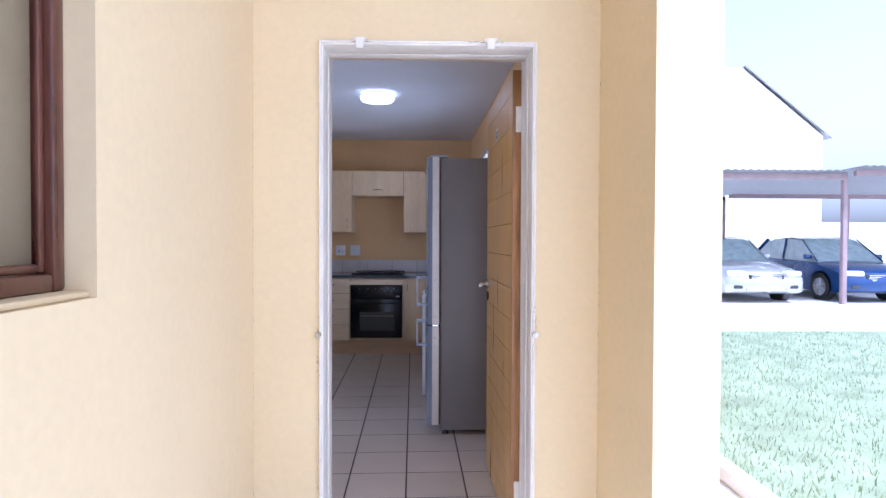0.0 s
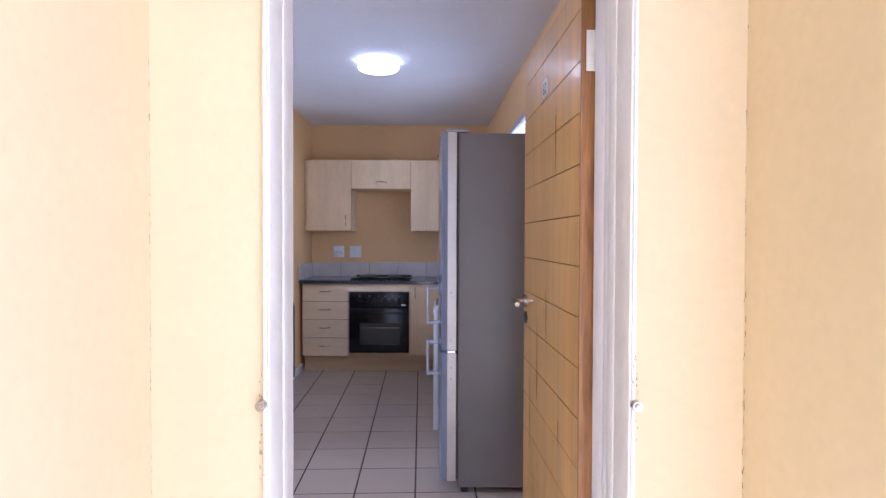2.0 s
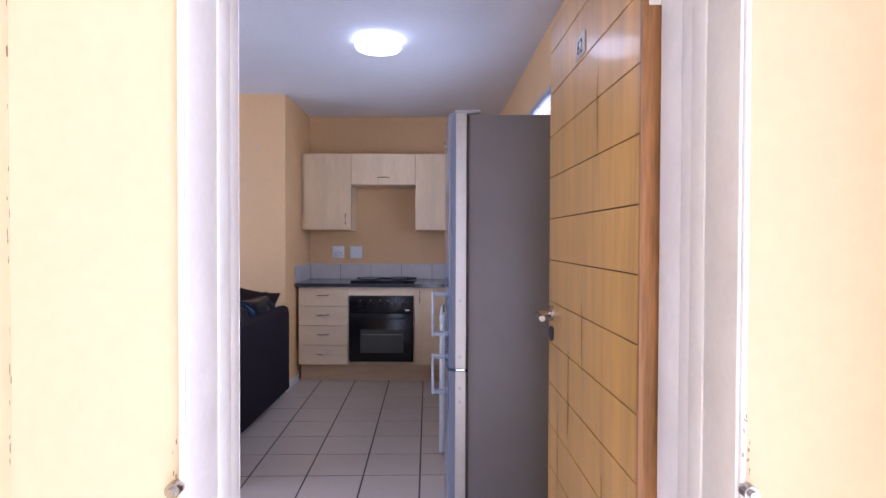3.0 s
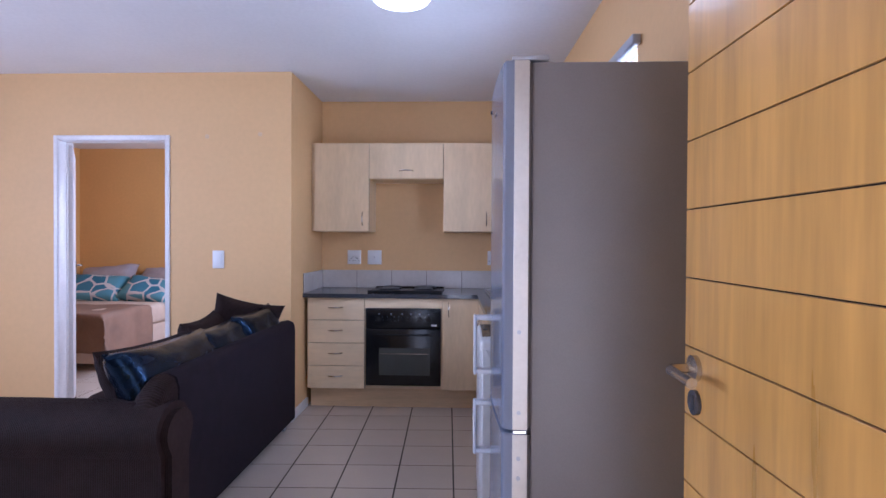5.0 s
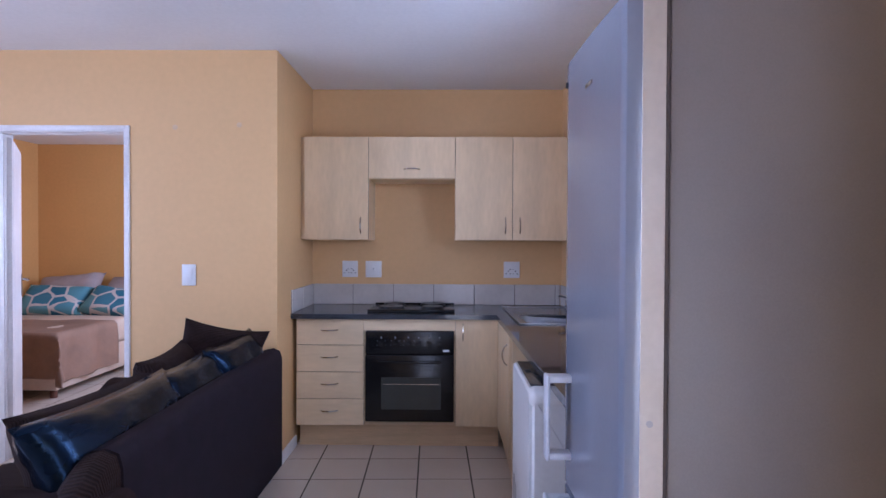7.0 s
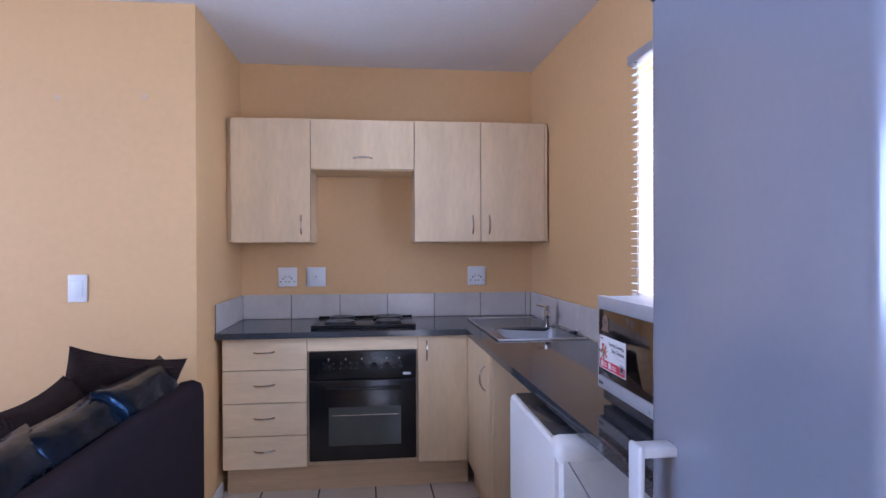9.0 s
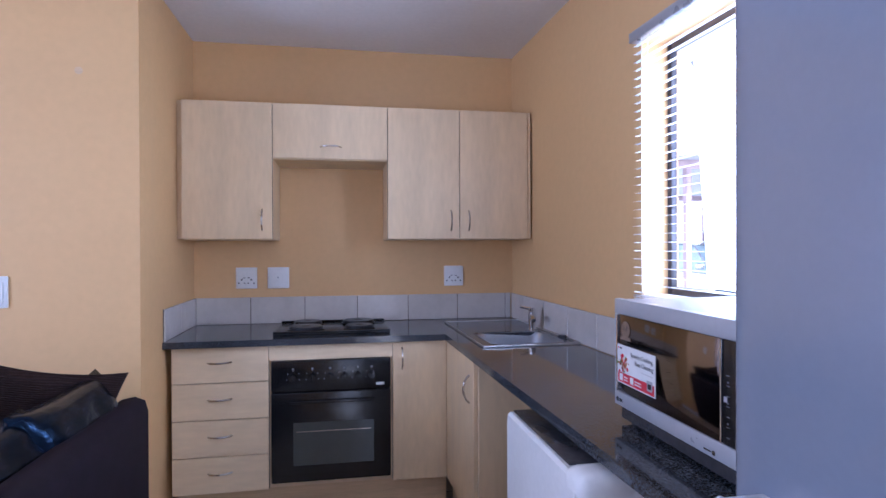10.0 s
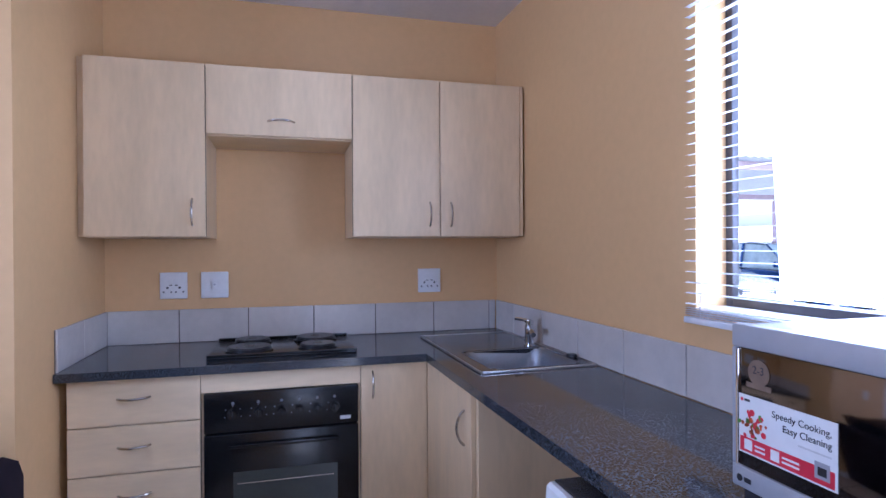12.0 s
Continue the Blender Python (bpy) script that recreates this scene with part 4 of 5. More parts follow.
for nm, z0, z1 in (("freezer_door", 0.07, 0.735), ("fridge_door", 0.745, FTOP)):
    d = part(nm, fridge_door(z0, z1), M_FRIDGE, fr, angle=30)
    part("gasket", box(0.274, 0.2835, FY0 + 0.006, FY1 - 0.010, z0 + 0.006, z1 - 0.006), M_GASKET, d, "dark door gasket")
    side = box(0.2285, 0.2735, FY0 - 0.0022, FY0 - 0.0002, z0 + 0.002, z1 - 0.002, 0.0008, 1)
    part("edge_trim", side, M_FRIDGE_EDGE, d, "pale silver door edge")
    for zz in ((0.60, 0.66) if z0 < 0.5 else (0.80, 1.045)):
        part("plug", rod((0.247, FY0 - 0.0045, zz), (0.247, FY0 - 0.002, zz), 0.0065, 12), M_GREYPLASTIC, d)
    g0, g1 = (0.53, 0.73) if z0 < 0.5 else (0.825, 1.047)
    gy = 4.155
    fx = fridge_front(gy)
    hnd = box(fx - 0.066, fx - 0.054, gy - 0.021, gy + 0.021, g0, g1, 0.0055, 3)
    box(fx - 0.058, fx + 0.004, gy - 0.019, gy + 0.019, g0 + 0.002, g0 + 0.020, 0.004, bm=hnd)
    box(fx - 0.058, fx + 0.004, gy - 0.019, gy + 0.019, g1 - 0.020, g1 - 0.002, 0.004, bm=hnd)
    part("handle", hnd, M_GRIP, d, "silver-grey grip handle")
hc = box(0.222, 0.334, FY0 + 0.004, FY0 + 0.055, FTOP + 0.0005, FTOP + 0.014, 0.004)
part("hinge_cover", hc, M_GREYPLASTIC, fr, "grey top hinge cover")
part("split_trim", box(0.230, 0.270, FY0 - 0.002, FY0 + 0.02, 0.7355, 0.7445, 0.001, 1), M_CHROME, fr)
lx = fridge_front(4.21)
part("lock", rod((lx - 0.004, 4.21, 1.81), (lx + 0.006, 4.21, 1.81), 0.008, 14), M_INK, fr, "small dark door lock")
part("emblem", box(0.1815, 0.1865, 3.965, 4.015, 1.748, 1.757, 0.0005, 1), M_HANDLE, fr, "small metal emblem")
for fx, fy in ((0.32, 3.81), (0.32, 4.16), (0.76, 3.81), (0.76, 4.16)):
    part("foot", disc_z(fx, fy, 0.0, 0.036, 0.02, 14), M_DARKPLASTIC, fr)

# ---- washing machine under the worktop ----
wm = thing("washing_machine", (0.43, 4.95, 0), label="white washing machine with dark top panel under the worktop", category="washing machine")
prof = [(0.150, 0.02), (0.150, 0.820), (0.152, 0.846), (0.160, 0.854), (0.66, 0.854), (0.66, 0.02)]
part("body", extrude(prof, "y", 4.675, 5.222, 0.018, 3), M_PLASTIC, wm)
part("top_panel", box(0.168, 0.64, 4.765, 5.200, 0.8542, 0.860, 0.003, 2), M_DARKPLASTIC, wm, "dark smoked plastic lid")
part("display", box(0.178, 0.20, 4.98, 5.03, 0.8602, 0.8614, 0.0005, 1), M_INK, wm)
part("corner_cap", box(0.149, 0.30, 4.672, 4.76, 0.80, 0.868, 0.028, 4), M_PLASTIC, wm)
for fx, fy in ((0.2, 4.73), (0.2, 5.17), (0.6, 4.73), (0.6, 5.17)):
    part("foot", disc_z(fx, fy, 0.0, 0.022, 0.02, 12), M_DARKPLASTIC, wm)

# ---- microwave ----
MX, MY0, MY1, MZ0, MZ1 = 0.345, 4.372, 4.893, 0.956, 1.226
mw = thing("microwave", (0.52, 4.63, CZ1), label="silver microwave oven with dark mirrored door", category="microwave")
part("body", box(MX + 0.02, 0.700, MY0 + 0.003, MY1 - 0.003, MZ0 + 0.004, MZ1 - 0.002, 0.006), M_GREYPLASTIC, mw)
front = bmesh.new()
for y0, y1, z0, z1 in ((MY0, MY1, 1.188, MZ1), (MY0, MY1, MZ0, 0.992), (MY0, MY0 + 0.022, 0.992, 1.188), (MY1 - 0.012, MY1, 0.992, 1.188)):
    box(MX, MX + 0.0195, y0, y1, z0, z1, 0.003, bm=front)
part("fascia", front, M_GREYPLASTIC, mw, "silver plastic fascia")
mdoor = part("door_glass", box(MX + 0.002, MX + 0.019, 4.483, MY1 - 0.0125, 0.9925, 1.1875, 0.002), M_MWGLASS, mw, "dark mirrored door glass")
part("trim", box(MX - 0.001, MX + 0.004, MY1 - 0.0135, MY1 - 0.009, 0.992, 1.186, 0.001, 1), M_CHROME, mw)
ctrl = part("control_panel", box(MX + 0.002, MX + 0.019, MY0 + 0.0225, 4.4785, 0.9925, 1.1875, 0.002), M_BLACK, mw, "black control panel")
part("trim", box(MX - 0.0005, MX + 0.006, 4.479, 4.4825, 0.994, 1.187, 0.0005, 1), M_CHROME, mw)
random.seed(5)
for r in range(7):
    for c in range(3):
        y = 4.462 - c * 0.026
        z = 1.122 - r * 0.019
        part("key_print", box(MX + 0.0012, MX + 0.0019, y - 0.005, y + 0.004, z - 0.0007, z + 0.0007), M_FAINT, ctrl)
        if r % 2:
            part("key_print", box(MX + 0.0012, MX + 0.0019, y - 0.002, y + 0.002, z + 0.005, z + 0.008), M_FAINT, ctrl)
part("key_print", box(MX + 0.0010, MX + 0.0019, 4.464, 4.473, 1.072, 1.082), M_GREYPLASTIC, ctrl)
LX = MX + 0.0008
sticker = part("sticker", box(LX, LX + 0.0010, 4.703, 4.878, 1.016, 1.112), M_PLASTIC, mdoor, "white and red advertising sticker")
part("red_band", box(LX - 0.0004, LX - 0.0001, 4.707, 4.875, 1.019, 1.043), M_RED, sticker)
for y in (4.858, 4.806):
    part("icon", box(LX - 0.0007, LX - 0.0004, y - 0.008, y + 0.008, 1.023, 1.040), M_PLASTIC, sticker)
for y, w in ((4.835, 0.020), (4.778, 0.030)):
    for zz in (1.027, 1.034):
        part("text_bar", box(LX - 0.0007, LX - 0.0004, y - w / 2, y + w / 2, zz - 0.0016, zz + 0.0016), M_PLASTIC, sticker)
part("icon", box(LX - 0.0007, LX - 0.0004, 4.714, 4.738, 1.026, 1.050), M_GREYPLASTIC, sticker)
part("icon", box(LX - 0.0009, LX - 0.0007, 4.719, 4.733, 1.031, 1.043), M_INK, sticker)
for i in range(34):
    fy, fz = random.gauss(4.843, 0.013), random.gauss(1.068, 0.011)
    mm = (M_RED, M_ORANGE, M_GREEN, M_ORANGE, M_RED)[i % 5]
    s = random.uniform(0.0025, 0.006)
    blob = disc_z(0, 0, -0.0001, 0.0001, s, 7)
    bmesh.ops.scale(blob, verts=blob.verts, vec=(1.0, random.uniform(0.5, 1.0), 1))
    bmesh.ops.rotate(blob, verts=blob.verts, cent=(0, 0, 0), matrix=Matrix.Rotation(random.uniform(0, 3), 3, "Z"))
    bmesh.ops.rotate(blob, verts=blob.verts, cent=(0, 0, 0), matrix=Matrix.Rotation(radians(90), 3, "Y"))
    bmesh.ops.translate(blob, verts=blob.verts, vec=(LX - 0.0004 - 0.00003 * i, fy, max(1.046, fz)))
    part("food_picture", blob, mm, sticker)
TM = Matrix(((0, 0, -1, 0), (-1, 0, 0, 0), (0, 1, 0, 0), (0, 0, 0, 1)))
words("Speedy Cooking,", 0.0148, Matrix.Translation((LX - 0.0005, 4.711, 1.090)) @ TM, M_INK, sticker, align="RIGHT")
words("Easy Cleaning", 0.0148, Matrix.Translation((LX - 0.0005, 4.711, 1.073)) @ TM, M_INK, sticker, align="RIGHT")
part("text_bar", box(LX - 0.0005, LX - 0.0002, 4.712, 4.765, 1.060, 1.0625), M_PRINT, sticker)
part("text_bar", box(LX - 0.0005, LX - 0.0002, 4.855, 4.866, 1.1015, 1.1055), M_INK, sticker)
part("text_bar", rod((LX - 0.0006, 4.871, 1.1035), (LX - 0.0002, 4.871, 1.1035), 0.003, 14), M_RED, sticker)
badge = rod((LX, 4.838, 1.152), (LX + 0.0011, 4.838, 1.152), 0.021, 28)
bg1 = part("badge", badge, M_GOLD, mdoor, "round faded gold award print")
words("2-3", 0.018, Matrix.Translation((LX - 0.0004, 4.838, 1.150)) @ TM, M_INK, bg1, align="CENTER")
part("ribbon", box(LX - 0.0003, LX + 0.0011, 4.814, 4.862, 1.126, 1.134), M_GOLD, bg1)
part("maker_mark", rod((MX - 0.0006, 4.876, 0.972), (MX, 4.876, 0.972), 0.006, 16), M_INK, mw, "dark printed maker's mark")
part("maker_mark", box(MX - 0.0006, MX - 0.0001, 4.852, 4.866, 0.968, 0.976), M_INK, mw)
part("maker_mark", rod((MX - 0.0006, 4.50, 0.967), (MX, 4.50, 0.967), 0.005, 12), M_HANDLE, mw)
part("maker_mark", box(MX - 0.0006, MX - 0.0001, 4.508, 4.53, 0.9655, 0.9685), M_HANDLE, mw)
for fx, fy in ((0.385, 4.42), (0.385, 4.85), (0.66, 4.42), (0.66, 4.85)):
    part("foot", disc_z(fx, fy, CZ1, CZ1 + 0.012, 0.014, 12), M_DARKPLASTIC, mw)
# added dark block stands in for the shaded gap above the worktop
part("base_tray", box(MX + 0.012, 0.690, MY0 + 0.012, MY1 - 0.012, CZ1 + 0.010, MZ0 + 0.006, 0.004), M_DARKPLASTIC, mw, "dark block for the shade under the microwave")

turned(mw, 0.3, MX, MY1)

# ---- sofa ----
sofa = thing("sofa", (-1.55, 5.15, 0), label="dark two-seat sofa with corduroy arms and loose cushions", category="sofa")
SB, SE, SN = -1.12, 6.02, 4.20        # back plane, far end, near end
part("base", box(-2.02, -1.13, SN + 0.02, SE - 0.02, 0.065, 0.30, 0.02), M_SOFA, sofa)
bp = [(SB, 0.065), (SB, 0.70), (SB - 0.012, 0.742), (SB - 0.05, 0.758), (SB - 0.10, 0.748), (SB - 0.15, 0.70), (SB - 0.20, 0.30), (SB - 0.20, 0.065)]
part("back", extrude(bp, "y", 4.36, SE, 0.018, 3), M_SOFA, sofa, "smooth dark sofa back", angle=75)
# rolled arms: a level roll on an upright panel
def arm_profile(yc, s, lift=0.0):
    pts = [(yc - s * 0.10, 0.065), (yc - s * 0.10, 0.41 + lift)]
    for k in range(15):
        an = radians(205 - k * 17)
        pts.append((yc - s * 0.0 + s * 0.135 * math.cos(an), 0.498 + lift + 0.118 * math.sin(an)))
    pts += [(yc + s * 0.10, 0.39 + lift), (yc + s * 0.10, 0.065)]
    return pts


part("arm", extrude(arm_profile(4.30, 1, 0.045), "x", -2.05, -1.075, 0.03, 4), M_CORD_X, sofa, "ribbed corduroy arm")
part("arm", extrude(arm_profile(5.83, -1), "x", -2.05, -1.30, 0.02, 3), M_CORD_X, sofa, "ribbed corduroy arm")
# the near end of the back, ribbed, rounds down on to the arm
corner = bmesh.new()
loops = []
for y, fall, tuck in ((4.362, 0.0, 0.0), (4.33, 0.010, 0.003), (4.295, 0.035, 0.006), (4.26, 0.075, 0.013), (4.225, 0.130, 0.026)):
    loops.append([corner.verts.new((x + (tuck if x < SB - 0.1 else -tuck), y, z if z < 0.2 else z - fall)) for x, z in bp])
for a, b in zip(loops, loops[1:]):
    for k in range(len(bp)):
        corner.faces.new((a[k], a[(k + 1) % len(bp)], b[(k + 1) % len(bp)], b[k]))
corner.faces.new(loops[0])
corner.faces.new(loops[-1])
bmesh.ops.recalc_face_normals(corner, faces=corner.faces)
part("back_corner", corner, M_CORD_Y, sofa, "ribbed rounded back corner", angle=80)
for y0, y1 in ((4.43, 5.065), (5.07, 5.71)):
    part("seat_cushion", box(-2.03, -1.33, y0, y1, 0.302, 0.455, 0.05, 4), M_CORD_Y, sofa, "ribbed corduroy seat cushion")
for cx, cy in ((-1.17, 5.90), (-1.17, 4.30), (-1.97, 5.90), (-1.97, 4.30)):
    cas = rod((cx - 0.01, cy, 0.027), (cx + 0.012, cy, 0.027), 0.027, 18)
    rod((cx, cy, 0.03), (cx, cy, 0.066), 0.012, 10, bm=cas)
    part("castor", cas, M_GREYPLASTIC, sofa, "pale plastic castor")


def cushion(name, w, h, t, at, rx, ry, rz, material, label, seed):
    """A cushion that lies in the yz plane before its turns."""
    bm = pillow(w, h, t, seed=seed)
    bmesh.ops.rotate(bm, verts=bm.verts, cent=(0, 0, 0), matrix=Matrix.Rotation(radians(90), 3, "Z"))
    ob = part(name, bm, material, angle=80)
    ob.matrix_basis = pose(*at, rx, ry, rz)
    ORIGIN[ob] = Vector((0, 0, 0))
    return tagged(ob, label, "cushion")


cushion("back_cushion", 0.90, 0.42, 0.20, (-1.455, 4.86, 0.620), -2, -20, 1, M_CORD_Y, "brown corduroy back cushion on the sofa", 1)
cushion("back_cushion", 0.50, 0.44, 0.18, (-1.48, 5.44, 0.645), 2, -18, 3, M_CORD_Y, "brown corduroy back cushion on the sofa", 2)
cushion("leather_cushion", 0.90, 0.36, 0.19, (-1.310, 4.70, 0.680), -2, -26, 2, M_LEATHER, "long black leather cushion leaning on the sofa back", 3)
cushion("leather_cushion", 0.60, 0.36, 0.16, (-1.300, 5.27, 0.675), 2, -24, -2, M_LEATHER, "creased black leather cushion between two others", 4)
cushion("leather_cushion", 0.60, 0.38, 0.15, (-1.255, 5.70, 0.690), 2, -20, -2, M_LEATHER, "black leather cushion next to the corduroy cushion", 6)
cushion("scatter_cushion", 0.47, 0.50, 0.14, (-1.435, 5.83, 0.68), -14, 8, -56, M_CORD_Z, "brown corduroy scatter cushion propped in the sofa corner", 5)

# ---- bedroom ----
bed = thing("bed", (-4.3, 8.5, 0), label="double bed with mocha bedspread and cream valance", category="bed")
BX0, BX1, BY0, BY1 = -5.03, -3.52, 7.52, 9.42
part("base", box(BX0, BX1 - 0.02, BY0 + 0.02, BY1, 0.08, 0.34, 0.01), M_SHEET, bed)
part("mattress", box(BX0, BX1 - 0.01, BY0 + 0.01, BY1, 0.342, 0.575, 0.05, 4), M_SHEET, bed, "cream covered mattress")
for lx, ly in ((-4.95, 7.62), (-3.62, 7.62), (-4.95, 9.32), (-3.62, 9.32)):
    part("leg", disc_z(lx, ly, 0, 0.082, 0.03, 14), M_BROWN, bed)
spread = bmesh.new()
nu, nv = 46, 40
vg = []
for i in range(nu + 1):
    row = []
    for j in range(nv + 1):
        u = i / nu * 1.985            # across, hangs over the near side
        v = j / nv * 1.26            # along, hangs over the foot
        x = BX0 + 0.02 + u
        drop_x = max(0.0, x - BX1 + 0.01)
        x = min(x, BX1 + 0.005)
        yy = BY0 + 0.86 - v
        drop_y = max(0.0, BY0 - yy)
        yy = max(yy, BY0 - 0.005)
        z = 0.583 - min(max(drop_x, drop_y), 0.47) * 0.98
        both = min(drop_x, drop_y)
        z = max(z, 0.15)
        fold = 0.022 * math.sin(v * 15 + 1) * min(1, drop_x * 6) + 0.006 * noise.noise(Vector((u * 5, v * 5, 0)))
        fold2 = 0.022 * math.sin(u * 14) * min(1, drop_y * 6)
        row.append(spread.verts.new((x + fold + 0.012 + 0.3 * both, yy - fold2 - 0.012 - 0.3 * both, z + 0.012 * noise.noise(Vector((u * 3, v * 3, 2))))))
    vg.append(row)
for i in range(nu):
    for j in range(nv):
        spread.faces.new((vg[i][j], vg[i + 1][j], vg[i + 1][j + 1], vg[i][j + 1]))
bmesh.ops.recalc_face_normals(spread, faces=spread.faces)
spread_ob = solid("bedspread", spread, M_BROWNCLOTH, "mocha brown bedspread draped over the foot of the bed", "bedspread", angle=80)
spread_ob.modifiers.new("thickness", "SOLIDIFY").thickness = 0.008


def patterned():
    """Teal cotton with broad pale crossing bands."""
    m = bpy.data.materials.new("teal_banded_cotton")
    m.use_nodes = True
    N, L = m.node_tree.nodes, m.node_tree.links
    b = N["Principled BSDF"]
    b.inputs["Roughness"].default_value = 0.85
    tc = N.new("ShaderNodeTexCoord")
    vo = N.new("ShaderNodeTexVoronoi")
    vo.feature = "DISTANCE_TO_EDGE"
    vo.inputs["Scale"].default_value = 3.9
    L.new(tc.outputs["Object"], vo.inputs["Vector"])
    st = N.new("ShaderNodeMapRange")
    st.inputs["From Min"].default_value, st.inputs["From Max"].default_value = 0.034, 0.046
    L.new(vo.outputs["Distance"], st.inputs["Value"])
    vc = N.new("ShaderNodeTexVoronoi")
    vc.inputs["Scale"].default_value = 3.9
    L.new(tc.outputs["Object"], vc.inputs["Vector"])
    cr = N.new("ShaderNodeValToRGB")
    cr.color_ramp.elements[0].color, cr.color_ramp.elements[1].color = (0.02, 0.13, 0.22, 1), (0.16, 0.36, 0.40, 1)
    L.new(vc.outputs["Color"], cr.inputs[0])
    mx = N.new("ShaderNodeMix")
    mx.data_type = "RGBA"
    L.new(st.outputs[0], mx.inputs["Factor"])
    mx.inputs["A"].default_value = (0.58, 0.54, 0.52, 1)
    L.new(cr.outputs[0], mx.inputs["B"])
    L.new(mx.outputs["Result"], b.inputs["Base Color"])
    return m


M_TEAL = patterned()


def bed_pillow(w, h, t, at, rx, rz, material, label, seed, name="pillow"):
    ob = part(name, pillow(w, h, t, seed=seed), material, angle=80)
    ob.matrix_basis = pose(*at, rx, (seed - 12.4) * 4, rz)
    ORIGIN[ob] = Vector((0, 0, 0))
    return tagged(ob, label, "pillow")


bed_pillow(0.74, 0.46, 0.22, (-4.56, 9.20, 0.80), -42, 4, M_GREYCLOTH, "grey cotton pillow propped against the wall", 11)
bed_pillow(0.74, 0.46, 0.22, (-3.80, 9.20, 0.79), -46, -6, M_GREYCLOTH, "grey cotton pillow propped against the wall", 12)
bed_pillow(0.74, 0.42, 0.22, (-4.50, 8.90, 0.715), -46, 5, M_TEAL, "teal pillow with pale crossing bands", 13)
bed_pillow(0.72, 0.40, 0.20, (-3.80, 8.88, 0.705), -50, -5, M_TEAL, "teal pillow with pale crossing bands", 14)

# ---- carport and cars ----
cp = thing("carport", (9.3, 12.3, -0.075), label="mauve steel carport with corrugated sheet roof", category="carport")
for px, py in ((9.30, 12.25), (13.2, 12.0), (5.4, 12.25), (5.4, 17.4), (9.3, 17.4), (13.2, 17.4)):
    part("post", box(px - 0.05, px + 0.05, py - 0.05, py + 0.05, -0.075, 2.66, 0.006), M_PINKSTEEL, cp)
for py, z in ((12.25, 2.66), (17.4, 2.55)):
    part("beam", box(4.6, 9.34, py - 0.05, py + 0.05, z, z + 0.14, 0.006), M_PINKSTEEL, cp)
    part("beam", box(9.36, 15.6, py - 0.28, py - 0.18, z + 0.06, z + 0.20, 0.006), M_PINKSTEEL, cp)
for x0, x1, dz in ((4.5, 9.35, 0.0), (9.37, 15.7, 0.07)):
    sh = bmesh.new()
    n = int((x1 - x0) / 0.042)
    prev = None
    for i in range(n + 1):
        x = x0 + (x1 - x0) * i / n
        w = 0.012 * (1 if i % 4 in (0, 1) else -1)
        pr = (sh.verts.new((x, 11.95 - dz * 3, 2.835 + dz + w)), sh.verts.new((x, 17.7, 2.72 + dz + w)))
        if prev:
            sh.faces.new((prev[0], pr[0], pr[1], prev[1]))
        prev = pr
    bmesh.ops.solidify(sh, geom=sh.faces[:], thickness=0.004)
    part("roof_sheet", sh, M_SHEETMETAL, cp)


